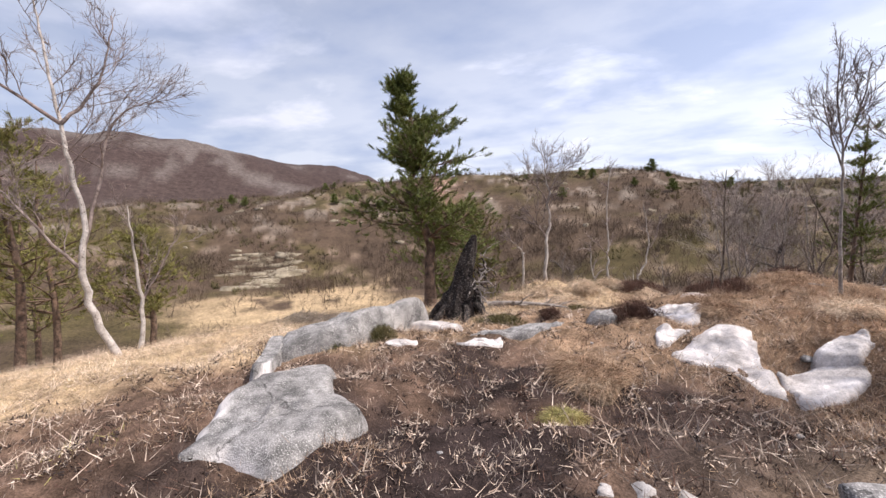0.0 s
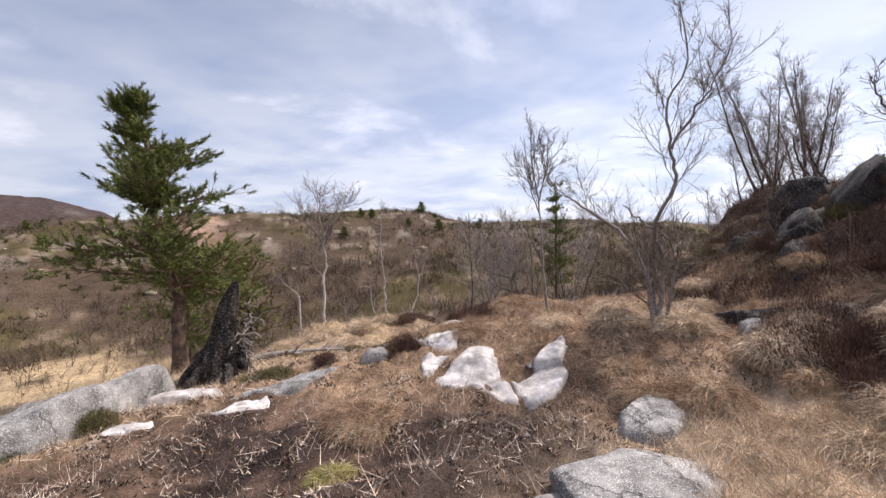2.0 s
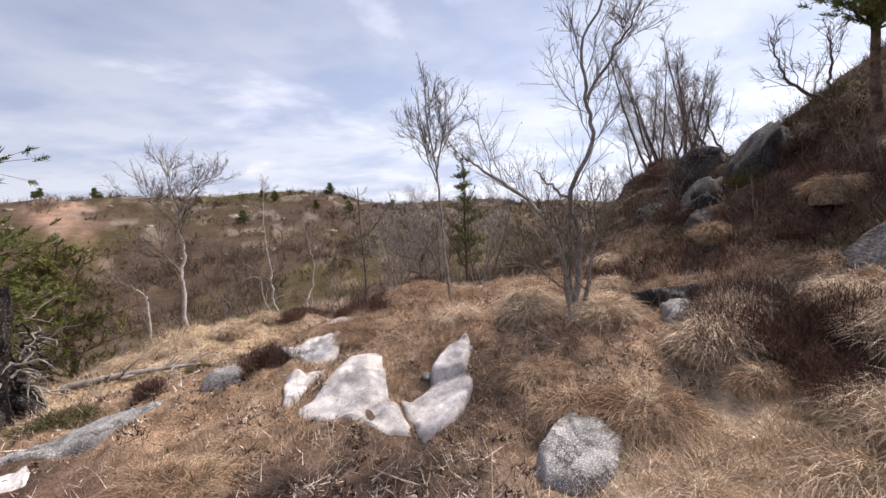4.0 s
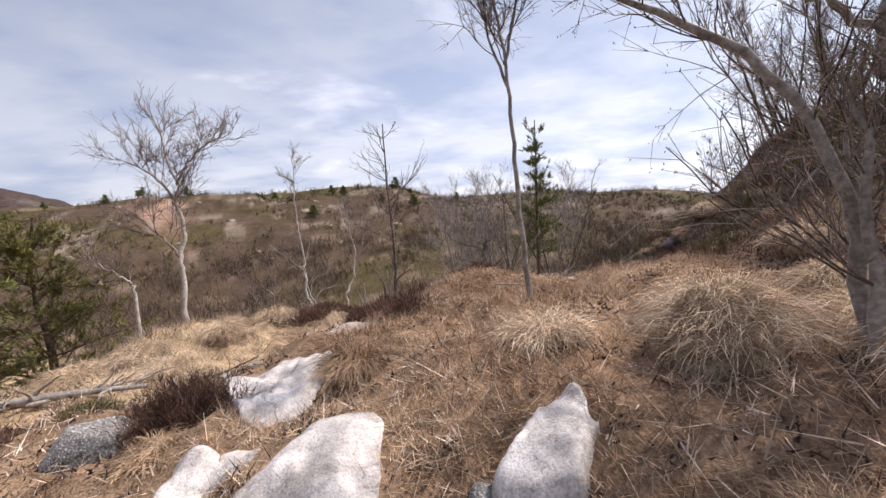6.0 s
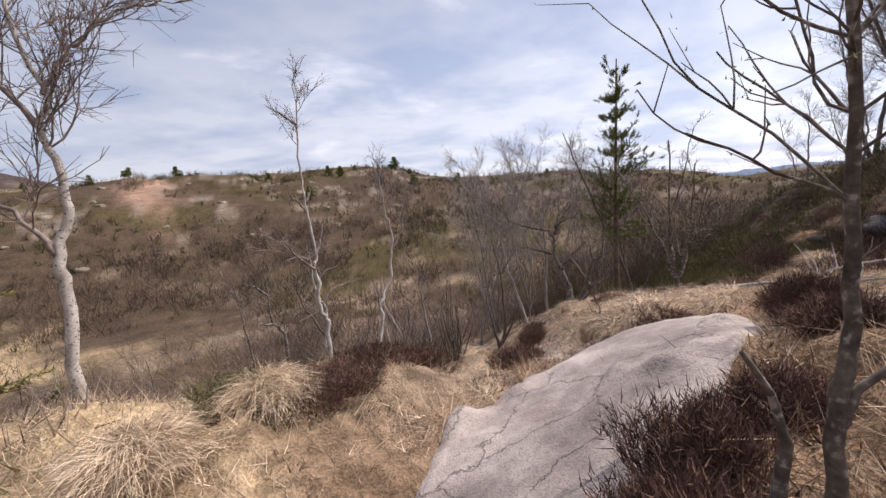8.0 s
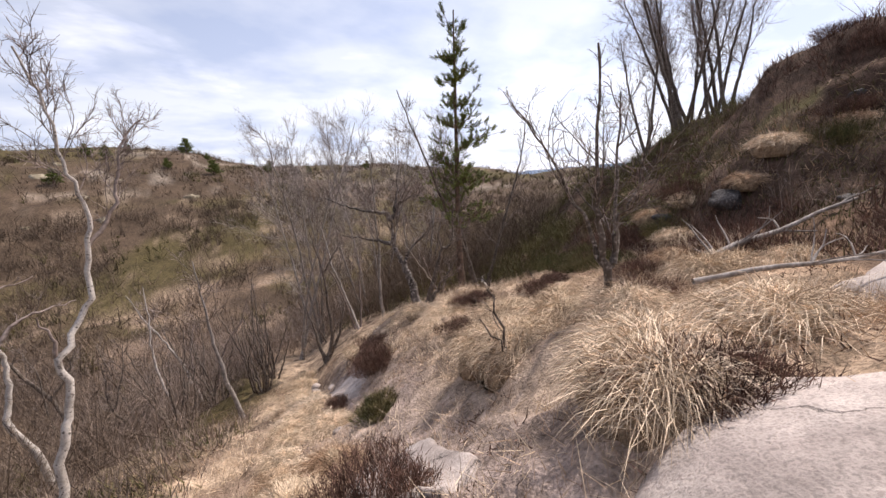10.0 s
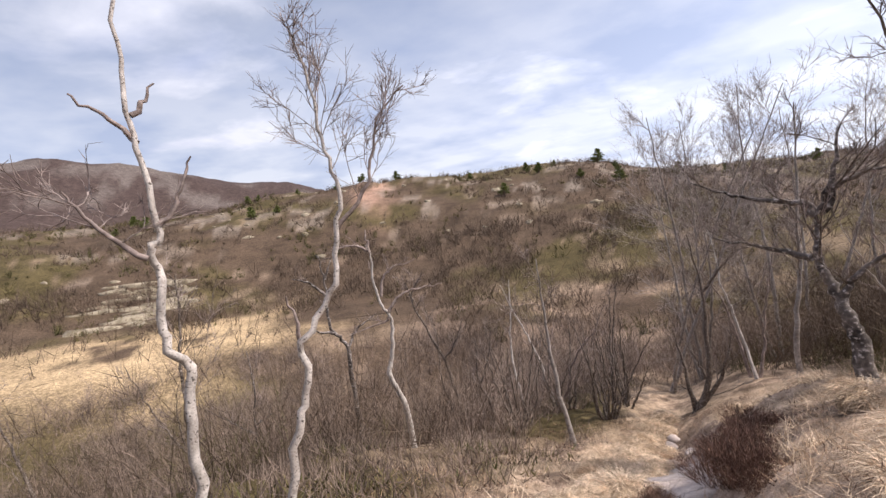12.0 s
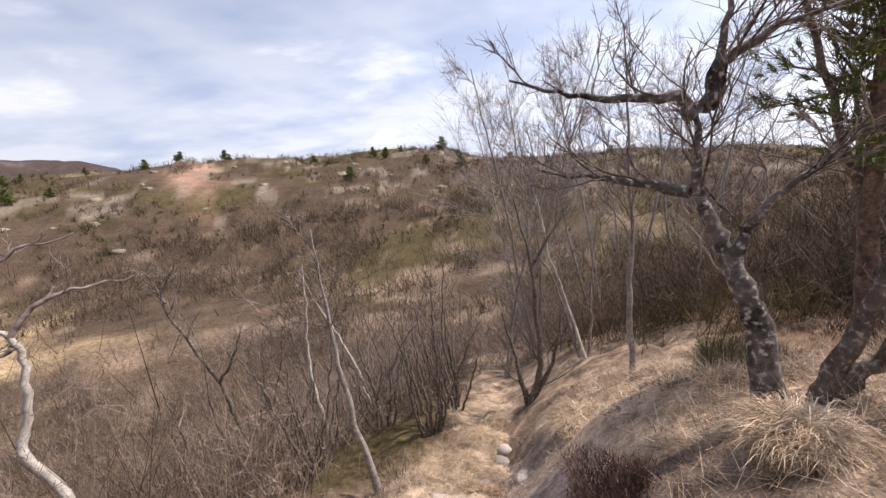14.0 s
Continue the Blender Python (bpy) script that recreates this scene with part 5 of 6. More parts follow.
DRY, RUS = "shaggy pale dry grass tussock", "shaggy russet-brown dry grass tussock"
for k, (x, y, r, h, m, lab) in enumerate([
    (1.35, 5.20, 0.42, 0.26, 1, RUS), (1.15, 5.45, 0.30, 0.24, 1, RUS), (0.90, 4.30, 0.16, 0.13, 2, "small yellow-green grass tuft in peat"), (2.0, 6.75, 0.2, 0.18, 1, RUS), (3.05, 7.0, 0.22, 0.16, 1, RUS), (4.1, 6.4, 0.26, 0.16, 0, DRY), (3.0, 7.6, 0.24, 0.16, 1, RUS), (4.6, 8.4, 0.26, 0.16, 1, RUS), (4.9, 7.6, 0.26, 0.16, 1, RUS), (4.2, 8.0, 0.24, 0.12, 1, RUS),
    (4.62, 5.68, 0.36, 0.42, 0, DRY), (4.95, 4.95, 0.34, 0.32, 0, DRY), (5.05, 3.98, 0.36, 0.38, 0, DRY), (5.45, 4.0, 0.35, 0.42, 0, DRY), (4.75, 3.55, 0.20, 0.22, 1, RUS), (6.0, 4.1, 0.38, 0.40, 0, DRY),
    (5.45, 2.85, 0.50, 0.40, 0, DRY), (5.0, 2.35, 0.55, 0.50, 1, RUS), (4.75, 2.85, 0.40, 0.24, 0, DRY), (4.1, 3.95, 0.34, 0.30, 1, RUS), (4.3, 2.9, 0.35, 0.18, 0, DRY), (3.7, 3.4, 0.28, 0.2, 0, DRY), (4.0, 4.9, 0.30, 0.2, 1, RUS), (3.9, 4.4, 0.3, 0.2, 1, RUS),
    (5.3, 5.4, 0.38, 0.34, 0, DRY), (5.0, 6.1, 0.34, 0.26, 1, RUS), (1.75, 10.5, 0.28, 0.30, 0, DRY), (2.35, 11.0, 0.28, 0.30, 0, DRY), (0.9, 10.2, 0.34, 0.22, 0, DRY), (0.3, 10.0, 0.34, 0.22, 0, DRY), (1.3, 9.6, 0.30, 0.14, 0, DRY),
    (6.2, 12.0, 0.36, 0.40, 0, DRY), (6.45, 12.5, 0.34, 0.36, 0, DRY), (6.6, 11.35, 0.30, 0.32, 0, DRY), (6.9, 12.0, 0.40, 0.30, 0, DRY), (5.15, 13.1, 0.26, 0.28, 1, RUS), (4.55, 12.5, 0.24, 0.22, 0, DRY), (7.2, 12.8, 0.4, 0.3, 0, DRY), (5.3, 10.75, 0.3, 0.28, 0, DRY),
    (5.6, 10.9, 0.34, 0.30, 0, DRY), (6.1, 10.5, 0.36, 0.30, 0, DRY), (8.3, 11.3, 0.3, 0.34, 0, DRY), (7.75, 14.3, 0.30, 0.14, 0, DRY), (8.5, 14.9, 0.3, 0.15, 0, DRY), (7.3, 13.9, 0.28, 0.12, 0, DRY), (6.2, 15.6, 0.3, 0.28, 0, DRY), (6.7, 16.6, 0.3, 0.26, 0, DRY), (6.9, 17.8, 0.35, 0.26, 0, DRY), (7.2, 18.7, 0.3, 0.3, 0, DRY), (7.6, 19.6, 0.3, 0.3, 0, DRY), (8.0, 20.3, 0.3, 0.3, 0, DRY), (8.5, 20.9, 0.3, 0.3, 0, DRY), (5.9, 14.6, 0.28, 0.26, 0, DRY), (9.4, 17.6, 0.4, 0.3, 0, DRY), (8.9, 18.6, 0.4, 0.3, 0, DRY)]):
    tussock(x, y, r, h, 300 + k, lab, (M_STRAW, M_RUSSET, M_GREENISH)[m], blades=900 + 3600 * r, length=0.22 if r > 0.2 else 0.13)

DARK, GRN = "dark brown leafless heather clump", "dull green heather clump"
for k, (x, y, r, h, g, st) in enumerate([
    (2.05, 7.05, 0.22, 0.34, 0, 1), (3.62, 7.85, 0.20, 0.28, 0, 1.5), (-1.45, 6.5, 0.17, 0.2, 1, 1), (-1.9, 6.1, 0.14, 0.16, 1, 1), (0.95, 7.4, 0.14, 0.16, 0, 1), (1.35, 7.6, 0.15, 0.16, 1, 1), (0.2, 7.5, 0.2, 0.12, 1, 1.6),
    (3.48, 8.80, 0.16, 0.24, 0, 1), (3.30, 8.45, 0.14, 0.20, 0, 1), (3.78, 8.98, 0.19, 0.26, 0, 1), (4.1, 8.95, 0.15, 0.18, 0, 1), (5.05, 9.35, 0.15, 0.22, 0, 1), (5.4, 9.6, 0.18, 0.24, 0, 1), (4.75, 9.05, 0.15, 0.18, 0, 1.2), (2.7, 11.05, 0.28, 0.20, 0, 1.3), (2.2, 11.2, 0.3, 0.18, 1, 1.3), (3.1, 11.4, 0.26, 0.2, 0, 1), (3.5, 11.7, 0.3, 0.24, 0, 1),
    (4.6, 11.6, 0.3, 0.26, 0, 1), (5.35, 10.6, 0.26, 0.2, 0, 1), (5.6, 4.0, 0.42, 0.5, 0, 1), (5.2, 3.7, 0.4, 0.42, 0, 1), (5.5, 3.3, 0.4, 0.4, 0, 1), (4.9, 3.2, 0.25, 0.26, 0, 1), (7.2, 15.4, 0.34, 0.3, 0, 1), (7.0, 15.0, 0.3, 0.28, 0, 1), (7.7, 16.0, 0.3, 0.26, 0, 1), (9.7, 17.0, 0.4, 0.4, 1, 1), (6.4, 15.2, 0.2, 0.2, 0, 1), (6.0, 13.6, 0.2, 0.18, 1, 1)]):
    heather(x, y, r, h, 400 + k, GRN if g else DARK, M_HEATHG if g else M_HEATH, stems=550 + 3000 * r, stretch=st)
for k in range(46):
    u, v = rs.uniform(-1, 16), rs.uniform(3.3, 8.5)
    x, y = (0.41 * u + 0.912 * v) * SIZE, (0.912 * u - 0.41 * v) * SIZE
    q = rs.uniform(0.25, 0.5)
    heather(x, y, q, q * rs.uniform(0.7, 1.0), 500 + k, "brown heather mound on the bank" if k % 4 else "olive crowberry mound on the bank", M_HEATH if k % 4 else M_HEATHG, stems=500 + 1200 * q, group="heather mounds on the bank")
for k in range(34):
    u, v = rs.uniform(0, 15), rs.uniform(2.9, 6.5)
    x, y = (0.41 * u + 0.912 * v) * SIZE, (0.912 * u - 0.41 * v) * SIZE
    q = rs.uniform(0.2, 0.38)
    tussock(x, y, q, q * 0.85, 600 + k, "drooping dry grass tussock on the bank", M_RUSSET if k % 3 else M_STRAW, blades=1100 + 1800 * q, group="tussocks on the bank", length=0.2, bl=0.004)
for k, (x, y, r, h) in enumerate([(9.8, 12.8, 0.34, 0.34), (10.2, 13.1, 0.28, 0.28), (10.5, 13.5, 0.34, 0.4), (10.9, 14.2, 0.36, 0.4), (11.6, 15.0, 0.4, 0.5), (10.0, 13.4, 0.25, 0.25)]):
    heather(x, y, r, h, 450 + k, "dull olive juniper bush on the slope", M_HEATHG, stems=1600, group="juniper bushes")

# ---- ground cover ----


def area(n, rng, u0, u1, v0, v1):
    u, v = rng.uniform(u0, u1, n), rng.uniform(v0, v1, n)
    return (0.41 * u + 0.912 * v) * SIZE, (0.912 * u - 0.41 * v) * SIZE, u, v


def cover(name, label, x, y, rng, length, width, spread, material, up=(0, 0, 1), bend=0.3, category="grass"):
    bare = np.zeros(len(x), bool)
    for sx, sy, sa, sb, sr, plan in SLABS:
        dx, dy = x - sx, y - sy
        if plan:
            bare |= np.hypot(dx, dy) < 0.93 * reach(plan, np.arctan2(dy, dx))
            continue
        bare |= ((dx * math.cos(sr) + dy * math.sin(sr)) / sa) ** 2 + ((dy * math.cos(sr) - dx * math.sin(sr)) / sb) ** 2 < 0.72
    bare &= rng.random(len(x)) < 0.985
    x, y = x[~bare], y[~bare]
    P = np.stack([x, y, height(x, y) - 0.008], 1)
    return tagged(new(name, blades_mesh(name, P, rng, length, width, spread, material, up, bend)), label, category, kind="stuff")


for k in range(30):
    q = k / 29
    x, y = 4.3 + 4.4 * q + rs.normal(0, 0.16), 12.4 + 8.8 * q + rs.normal(0, 0.16)
    r = rs.uniform(0.14, 0.26)
    tussock(x, y, r, r * rs.uniform(0.8, 1.1), 700 + k, "hummock of dry grass on the broken rim", M_STRAW if k % 4 else M_RUSSET, blades=900 + 2600 * r, group="hummocks on the rim", length=0.15)
for k in range(16):
    q = rs.random()
    x, y = 4.7 + 4.2 * q + rs.normal(0, 0.22), 12.2 + 8.6 * q + rs.normal(0, 0.22)
    e = rs.uniform(0.08, 0.18)
    part_rock("stone", x, y, 0.0, (e, e * 0.8, e * 0.6), rs.uniform(0, 180), 160 + k, M_PATH, "grey stone on the broken rim", rough=0.3, group="stones on the rim", detail=2)
for k in range(22):
    u, v = rs.uniform(9.5, 17), rs.uniform(0.8, 3.4)
    x, y = (0.41 * u + 0.912 * v) * SIZE, (0.912 * u - 0.41 * v) * SIZE
    r = rs.uniform(0.15, 0.28)
    if k % 2:
        heather(x, y, r, r * 0.9, 740 + k, "low dark heather clump in the straw", M_HEATH, stems=500 + 1500 * r, group="heather in the straw")
    else:
        tussock(x, y, r, r * 0.8, 740 + k, "low straw tussock beside the path", M_STRAW, blades=900 + 2600 * r, group="tussocks in the straw", length=0.17)
rg = np.random.default_rng(9)


def straw_zone(x, y):
    """The strip of long straw at the foot of the bank."""
    return np.hypot((x - 4.35) / 1.45, y - 2.75) < 1.15


def patch(x, y, s, size=1.0):
    return fbm(x / size, y / size, 3, s)


# bleached grass on the rim and along the far part of the path
x, y, u, v = area(230000, rg, -2, 13, -9, -1.0)
n1 = patch(x, y, 21, 1.4 * SIZE)
vs = np.interp(u, [0, 3, 5, 7, 9], [-5.6, -4.8, -3.3, -2.4, -1.9])
keep = (rg.random(len(x)) < sstep(0.5, -0.9, v - vs + 1.6 * n1)) & (rg.random(len(x)) < 1.25 - 0.08 * np.hypot(u - 7, v + 3)) & (rg.random(len(x)) > sstep(9.6, 10.8, u) * sstep(-1.4, -2.2, v))
cover("dry_grass", "bleached straw-coloured grass covering the rim", x[keep], y[keep], rg, 0.20, 0.0045, 0.8, M_STRAW)
x, y, u, v = area(190000, rg, 9.5, 20, -2.6, 4.0)
keep = rg.random(len(x)) < sstep(-0.30, 0.25, patch(x, y, 61, 0.6)) * (1 - 0.8 * sstep(0.05, 0.25, patch(x, y, 81, 0.5))) * sstep(-1.9, -1.1, v) * np.where(np.abs(v + 0.15) < 0.55, 0.15, 1.0)
cover("dry_grass", "bleached matted grass along the path", x[keep], y[keep], rg, 0.24, 0.0046, 1.1, M_STRAW, (0, 0, 0.4), 0.1)
x, y, u, v = area(40000, rg, 9.5, 20, -2.6, 4.0)
keep = rg.random(len(x)) < sstep(-0.1, 0.2, patch(x, y, 75, 0.6))
cover("dry_grass", "rusty grass mixed into the straw", x[keep], y[keep], rg, 0.2, 0.0042, 1.0, M_RUSSET)
x, y, u, v = area(70000, rg, 9, 20, -2.8, 4.2)
keep = rg.random(len(x)) < sstep(0.0, 0.25, patch(x, y, 81, 0.5))
cover("peat_crumbs", "dark stubble and peat showing through the straw", x[keep], y[keep], rg, 0.07, 0.009, 0.8, M_HEATH, (0, 0, 0.6), 0.1, "plant litter")
# long straw at the foot of the bank
x, y = rg.uniform(2.9, 6.0, 46000), rg.uniform(1.4, 4.2, 46000)
keep = rg.random(len(x)) < sstep(-0.45, 0.0, patch(x, y, 86, 0.5)) * sstep(1.5, 0.9, np.hypot((x - 4.3) / 1.5, y - 2.75))
cover("dry_grass", "long bleached straw at the foot of the bank", x[keep], y[keep], rg, 0.24, 0.0045, 1.2, M_STRAW, (0, 0, 0.3), 0.05)
# russet grass of the knoll
x, y, u, v = area(210000, rg, 4, 11, -0.6, 4.4)
keep = (rg.random(len(x)) < sstep(-0.35, 0.15, patch(x, y, 62, 0.7)) * sstep(4.5, 6, u + 0.5 * v)) & ~straw_zone(x, y)
cover("dry_grass", "flattened russet grass on the knoll", x[keep], y[keep], rg, 0.17, 0.004, 1.1, M_RUSSET)
keep = rg.random(len(x)) < 0.35 * sstep(-0.1, 0.25, patch(x, y, 76, 0.5)) * sstep(4.5, 6, u + 0.5 * v)
cover("straw_litter", "pale straw lying on the knoll", x[keep], y[keep], rg, 0.18, 0.004, 1.2, M_STRAW, (0, 0, 0.3), 0.1, "plant litter")
# straw litter, roots and debris over the peat
x, y, u, v = area(150000, rg, -0.5, 9.5, -5.4, 4.0)
keep = rg.random(len(x)) < sstep(-0.35, 0.25, patch(x, y, 63, 0.45)) * (0.35 + 0.65 * sstep(-0.1, 0.25, patch(x, y, 78, 1.6)))
cover("straw_litter", "pale dead straw and roots strewn on dark peat", x[keep], y[keep], rg, 0.14, 0.0055, 1.3, M_LITTER, (0, 0, 0.12), 0.05, "plant litter")
x, y, u, v = area(90000, rg, -0.5, 8, -5.0, 4.0)
keep = (rg.random(len(x)) < sstep(0.0, 0.35, patch(x, y, 64, 0.8))) & ~straw_zone(x, y)
cover("dry_grass", "short russet grass between the rocks", x[keep], y[keep], rg, 0.12, 0.0042, 0.8, M_RUSSET)
x, y, u, v = area(130000, rg, -0.3, 6.5, -4.2, 3.2)
keep = rg.random(len(x)) < sstep(-0.25, 0.2, patch(x, y, 84, 0.25)) * (0.3 + 0.7 * sstep(-0.2, 0.2, patch(x, y, 85, 1.1)))
cover("straw_litter", "short broken straw and root ends on the peat", x[keep], y[keep], rg, 0.06, 0.0085, 1.3, M_LITTER, (0, 0, 0.25), 0.05, "plant litter")
x, y, u, v = area(90000, rg, -0.5, 9, -5.0, 3.6)
keep = (rg.random(len(x)) < sstep(-0.2, 0.3, patch(x, y, 65, 0.3))) & ~straw_zone(x, y)
cover("peat_crumbs", "dark clods and heather stubs on the peat", x[keep], y[keep], rg, 0.05, 0.018, 0.9, M_PEAT, (0, 0, 0.6), 0.1, "plant litter")
x, y, u, v = area(9000, rg, -0.3, 6.5, -4.4, 3.2)
keep = rg.random(len(x)) < sstep(-0.1, 0.25, patch(x, y, 94, 0.7))
cover("dead_roots", "long pale dead roots lying on the peat", x[keep], y[keep], rg, 0.26, 0.009, 1.2, M_LITTER, (0, 0, 0.15), 0.02, "plant litter")
x, y, u, v = area(60000, rg, -0.3, 7.5, -4.8, 3.4)
keep = (rg.random(len(x)) < sstep(-0.05, 0.25, patch(x, y, 95, 0.35))) & ~straw_zone(x, y)
cover("heath_litter", "dark brown heather litter matted on the peat", x[keep], y[keep], rg, 0.12, 0.008, 1.1, M_HEATH, (0, 0, 0.3), 0.05, "plant litter")
x, y, u, v = area(12000, rg, 0, 9, -7.0, -2.0)
keep = rg.random(len(x)) < sstep(0.22, 0.36, patch(x, y, 79, 0.9))
cover("dry_grass", "fresh green grass patches on the rim", x[keep], y[keep], rg, 0.12, 0.006, 0.6, M_GREENISH)
# heather and moor grass on the bank
x, y, u, v = area(260000, rg, -4, 20, 3.2, 13)
hv = patch(x, y, 66, 1.1)
keep = (rg.random(len(x)) < sstep(-0.05, 0.15, hv)) & (rg.random(len(x)) < 1.25 - 0.08 * v)
cover("heather_cover", "brown heather covering the bank", x[keep], y[keep], rg, 0.22, 0.012, 0.5, M_HEATH, bend=0.0, category="heather")
keep = (rg.random(len(x)) < sstep(0.0, -0.2, hv) * 0.28) & (rg.random(len(x)) < 1.25 - 0.08 * v)
cover("dry_grass", "brown dry grass between the heather", x[keep], y[keep], rg, 0.26, 0.009, 0.7, M_RUSSET)
keep = (rg.random(len(x)) < sstep(0.0, 0.2, patch(x, y, 67, 1.7)) * 0.35)
cover("moss_cover", "olive moss and crowberry on the bank", x[keep], y[keep], rg, 0.12, 0.016, 0.7, M_HEATHG, bend=0.0, category="moss")
# heath on the valley side below the rim
x, y, u, v = area(170000, rg, 8, 26, -13, -1.5)
hv = patch(x, y, 68, 1.3)
low = sstep(-1.3, -2.4, v + 0.9 * np.clip(11 - u, 0, 3))
keep = (rg.random(len(x)) < low * sstep(-0.25, 0.1, hv) * 0.8)
cover("heather_cover", "brown heath on the valley side", x[keep], y[keep], rg, 0.28, 0.012, 0.6, M_SHRUB, bend=0.0, category="heather")
keep = (rg.random(len(x)) < low * sstep(0.0, 0.25, hv) * 0.5)
cover("moss_cover", "green moss and bilberry on the valley side", x[keep], y[keep], rg, 0.16, 0.02, 0.7, M_HEATHG, bend=0.0, category="moss")


def thicket(name, label, x, y, h, rng, material, stems=10, side=5, width=0.012):
    """Bare many-stemmed bushes, too many to count."""
    n = len(x)
    P = np.repeat(np.stack([x, y, height(x, y, False) - 0.1], 1), stems, 0)
    H = np.repeat(h, stems) * rng.uniform(0.5, 1.15, n * stems)
    W = np.repeat(np.broadcast_to(width, n), stems)
    D = unit_rows(np.array([0, 0, 1.0]) + rng.normal(0, 0.42, (n * stems, 3)))
    P = P + rng.normal(0, 0.12, P.shape) * np.repeat(h, stems)[:, None] * (1, 1, 0)
    R, U, L, Wd = [P], [D], [H], [W]
    for j in range(side):
        f = rng.uniform(0.3, 0.95, (len(P), 1))
        R.append(P + D * f * H[:, None]); U.append(unit_rows(D + rng.normal(0, 0.6, D.shape))); L.append(H * rng.uniform(0.2, 0.45, len(P))); Wd.append(W * 0.55)
    me = blades_mesh(name, np.concatenate(R), rng, np.concatenate(L), np.concatenate(Wd), 0.05, material, np.concatenate(U))
    return tagged(new(name, me), label, "bushes", kind="stuff")


def ring(n, rng, r0, r1, b0, b1):
    r = np.sqrt(rng.uniform(r0 ** 2, r1 ** 2, n)); b = np.radians(rng.uniform(b0, b1, n))
    return CX * SIZE - r * np.sin(b), CY * SIZE + r * np.cos(b), r, np.degrees(b)


x, y, r, b = ring(4600, rg, 8, 34, -62, 66)
u, v = uv(x / SIZE, y / SIZE)
edge = np.interp(u, [0, 6, 9, 11, 14], [9.0, 7.5, 4.2, 2.6, 2.4])
keep = ((v < -edge) | (u > 24)) & (rg.random(len(x)) < sstep(-0.35, 0.1, patch(x, y, 71, 3.5)))
x, y, r = x[keep], y[keep], r[keep]
thicket("bare_thicket", "grey-brown leafless birch scrub filling the hollow", x, y, rg.uniform(0.8, 2.3, len(x)), rg, M_SHRUB, 8, 7, 0.008 + 0.0006 * r)
x, y, r, b = ring(5200, rg, 32, 75, -75, 62)
meadow = (b > 6) & (r < 50)
keep = rg.random(len(x)) < sstep(-0.3, 0.1, patch(x, y, 72, 6)) * np.where(meadow, 0.12, 1.0)
x, y, r = x[keep], y[keep], r[keep]
thicket("bare_thicket", "brown leafless scrub over the lower hillside", x, y, rg.uniform(1.0, 3.0, len(x)), rg, M_SHRUBH, 6, 5, 0.03 + 0.0006 * r)
x, y, r, b = ring(11000, rg, 66, 150, -75, 62)
keep = rg.random(len(x)) < sstep(-0.15, 0.25, patch(x, y, 73, 9))
x, y, r = x[keep], y[keep], r[keep]
thicket("bare_thicket", "brown scrub dotting the upper hillside", x, y, rg.uniform(0.5, 1.9, len(x)), rg, M_SHRUBH, 5, 4, 0.11)
x, y, r, b = ring(4200, rg, 22, 130, -70, 62)
keep = (rg.random(len(x)) < sstep(0.0, 0.25, patch(x, y, 74, 10))) & ~((b > 6) & (r < 50))
x, y, r = x[keep], y[keep], r[keep]
thicket("juniper_scrub", "olive juniper and pine scrub on the hillside", x, y, rg.uniform(0.5, 1.5, len(x)), rg, M_SHRUBG, 10, 4, 0.05 + 0.0008 * r)

# dark scrub in the hollow behind the rim
x, y = rg.uniform(-13.0, 4.5, 900), rg.uniform(12.8, 27.0, 900)
u, v = uv(x / SIZE, y / SIZE)
keep = (np.hypot(x - 4.5, y - 12) > 5.0) & (rg.random(len(x)) < sstep(-0.35, 0.0, patch(x, y, 91, 2.2))) & (v < -2.4 - 0.25 * np.clip(12 - u, 0, 8))
x, y = x[keep], y[keep]
thicket("bare_thicket", "dark brown bare scrub in the hollow behind the rim", x, y, rg.uniform(1.0, 2.6, len(x)), rg, M_SHRUBH, 10, 8, 0.012)
x, y = rg.uniform(-13.0, 3.5, 420), rg.uniform(13.0, 27.0, 420)
u, v = uv(x / SIZE, y / SIZE)
keep = (np.hypot(x - 4.5, y - 12) > 5.0) & (rg.random(len(x)) < sstep(-0.1, 0.2, patch(x, y, 92, 2.4))) & (v < -2.8 - 0.25 * np.clip(12 - u, 0, 8))
x, y = x[keep], y[keep]
thicket("juniper_scrub", "olive scrub in the hollow behind the rim", x, y, rg.uniform(0.6, 1.5, len(x)), rg, M_SHRUBG, 16, 6, 0.016)

# low brush on the upper bank
x, y, u, v = area(3000, rg, 3, 24, 4.6, 20)
keep = rg.random(len(x)) < sstep(-0.25, 0.15, patch(x, y, 87, 1.5))
thicket("bare_thicket", "low brown brush on the upper bank", x[keep], y[keep], rg.uniform(0.25, 0.8, keep.sum()), rg, M_SHRUB, 9, 4, 0.012)
x, y, u, v = area(1500, rg, 3, 24, 4.4, 20)
keep = rg.random(len(x)) < sstep(-0.1, 0.2, patch(x, y, 88, 1.8))
thicket("juniper_scrub", "olive juniper and bilberry scrub on the bank", x[keep], y[keep], rg.uniform(0.25, 0.6, keep.sum()), rg, M_SHRUBG, 14, 5, 0.014)

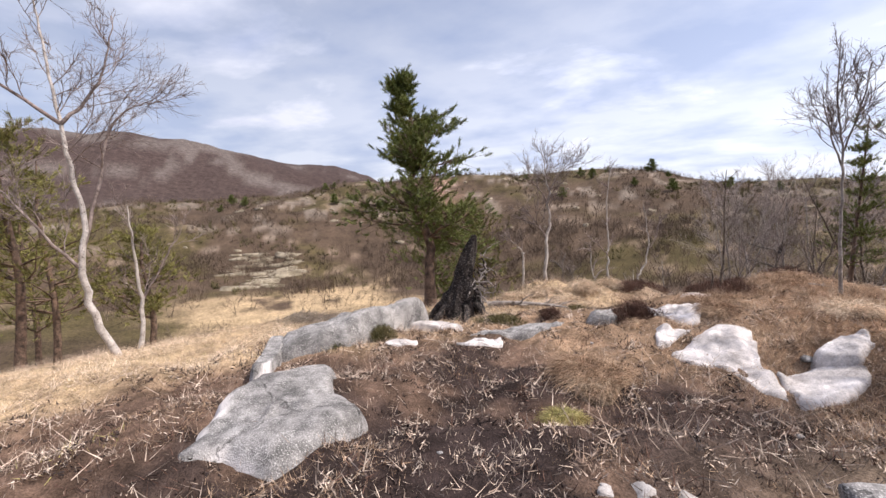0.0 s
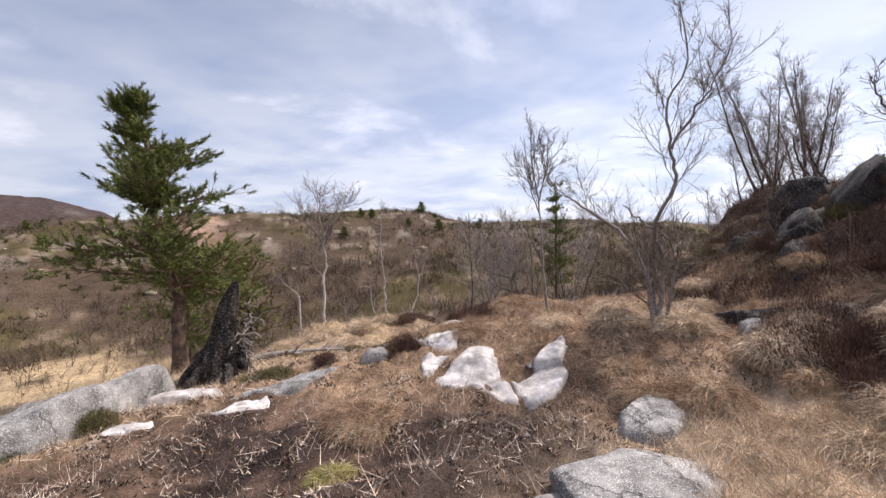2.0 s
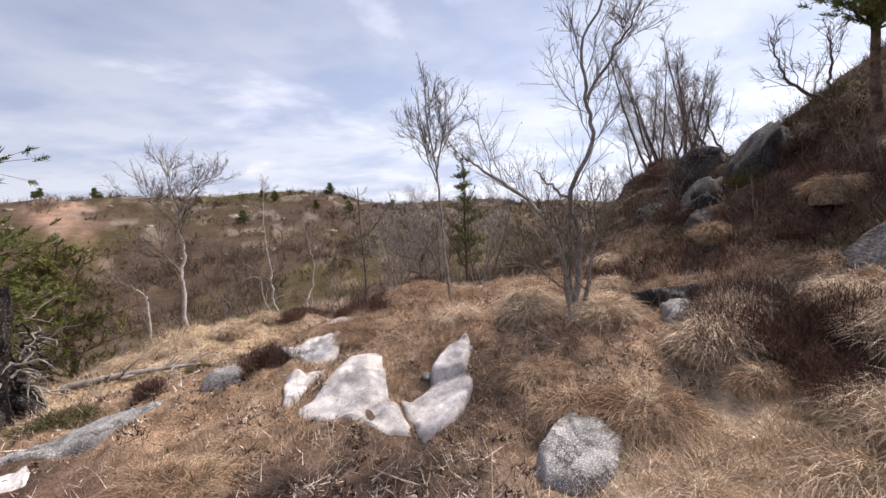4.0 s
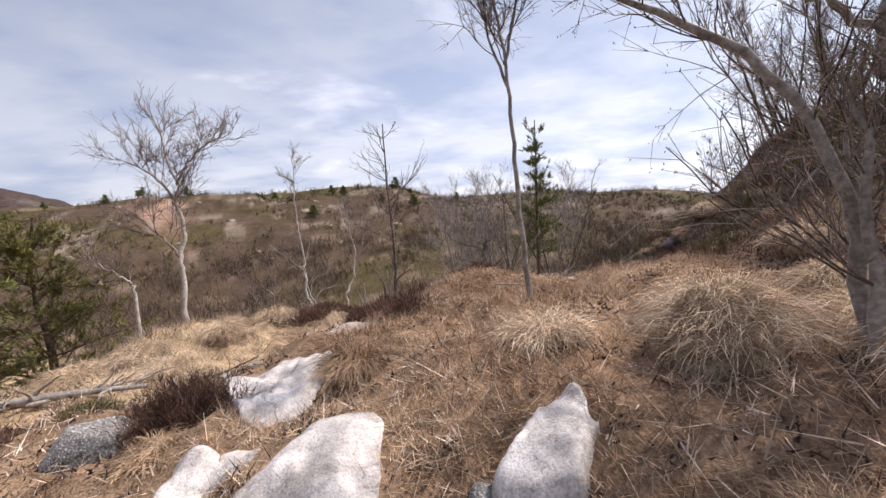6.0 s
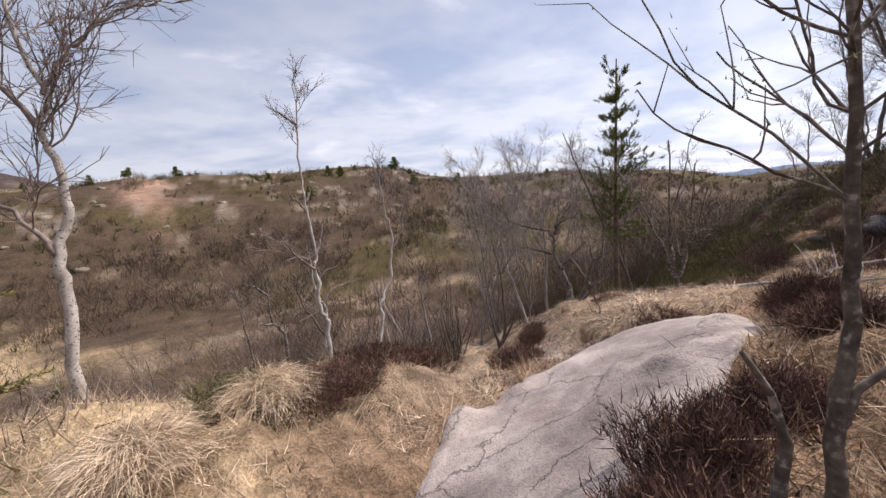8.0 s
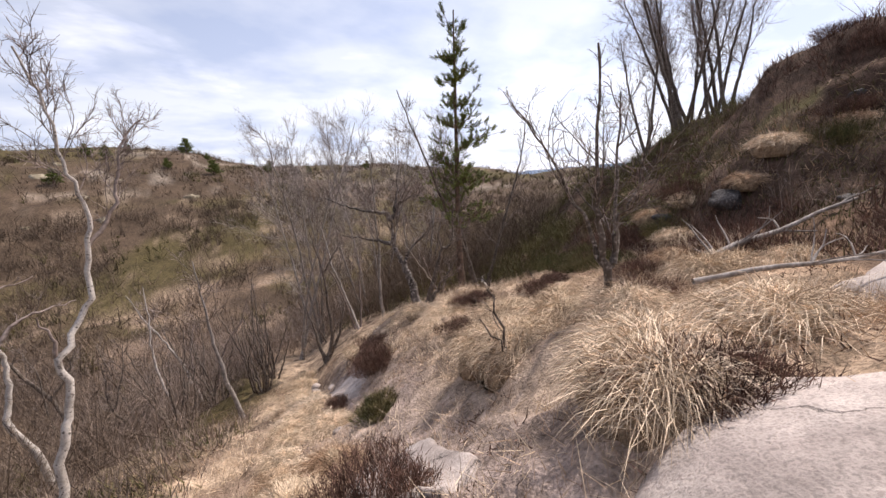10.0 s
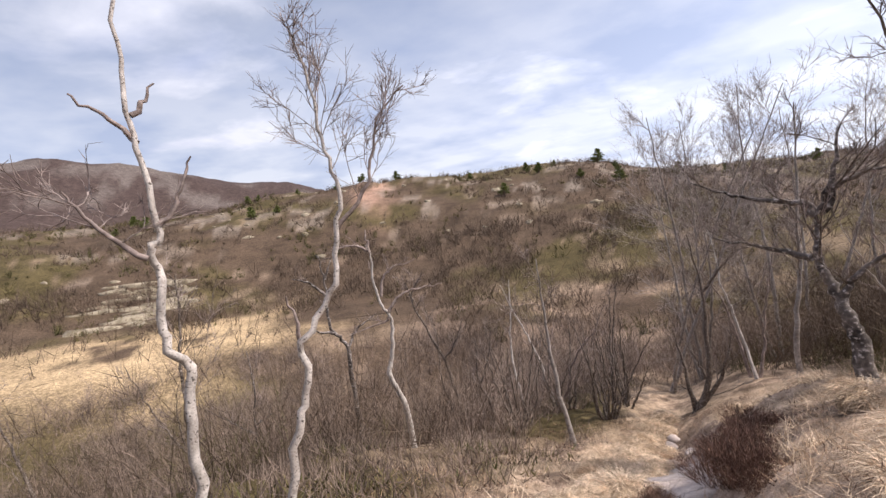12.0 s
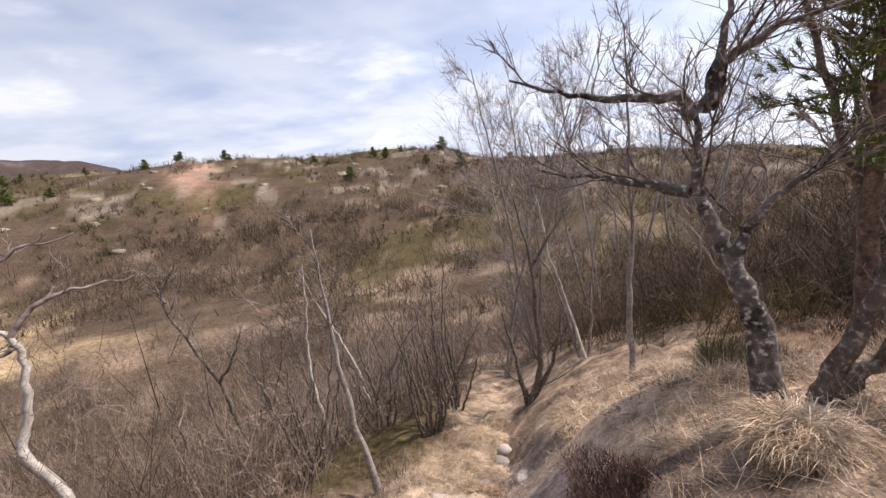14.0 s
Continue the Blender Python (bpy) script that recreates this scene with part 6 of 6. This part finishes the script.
# dense scrub behind the pine
x, y = rg.uniform(11.2, 18.0, 330), rg.uniform(18.2, 26.0, 330)
keep = rg.random(len(x)) < sstep(-0.3, 0.1, patch(x, y, 89, 2.0))
thicket("bare_thicket", "dense brown scrub behind the pine", x[keep], y[keep], rg.uniform(1.2, 3.0, keep.sum()), rg, M_SHRUBH, 12, 7, 0.015)
x, y = rg.uniform(10.6, 16.0, 150), rg.uniform(15.0, 23.0, 150)
keep = rg.random(len(x)) < sstep(-0.2, 0.1, patch(x, y, 90, 1.6))
thicket("juniper_scrub", "olive juniper scrub behind the pine", x[keep], y[keep], rg.uniform(0.4, 1.1, keep.sum()), rg, M_SHRUBG, 22, 6, 0.014)

x, y = rg.uniform(12.0, 21.0, 420), rg.uniform(12.4, 20.0, 420)
keep = rg.random(len(x)) < sstep(-0.3, 0.1, patch(x, y, 93, 1.8))
thicket("juniper_scrub", "olive juniper and bilberry covering the far bank", x[keep], y[keep], rg.uniform(0.3, 0.8, keep.sum()), rg, M_JUNIPER, 20, 6, 0.02)

# pines and rocks on the hill
hill_pine = None
for k in range(26):
    bb = [-16.5, -9, -7, 12, 17, 20, -14, 2, 25, 31][k] if k < 10 else rs.uniform(-40, 45)
    rr = 118 if k < 10 else rs.uniform(85, 121)
    x, y = CX * SIZE - rr * math.sin(radians(bb)), CY * SIZE + rr * math.cos(radians(bb))
    if k == 0:
        x, y = 32.3, 122.5
        hill_pine = pine(x, y, [(0, 0, 0), (0.1, 0, 1.2), (0, 0.1, 2.4), (0.1, 0, 3.6)], 0.15, "dark round-topped pine on the hill skyline", 90, first=0.15, width=2.0, tufts=14, needles=14, whorls=7, group="pines on the hill", size=0.4, blade=0.10, split=False)
    else:
        c = copy_thing(hill_pine, pose(x, y, gz(x, y) - 0.2, 0, 0, k * 77))
        q = rs.uniform(0.45, 0.85)
        c.scale = (q, q, q)
for k in range(84):
    bb, rr = rs.uniform(-45, 55), rs.uniform(70, 122)
    if k < 34:
        bb, rr = rs.uniform(37, 47), rs.uniform(58, 76)
    x, y = CX * SIZE - rr * math.sin(radians(bb)), CY * SIZE + rr * math.cos(radians(bb))
    q = rs.uniform(0.35, 1.1)
    part_rock("outcrop", x, y, -0.2 * q, (q * (3.0 if k < 34 else 1.3), q, q * 0.7), bb if k < 34 else rs.uniform(0, 180), 300 + k, M_LEDGE, "ochre and grey rock ledge on the hillside", rough=0.45, group="outcrops on the hill", detail=2)
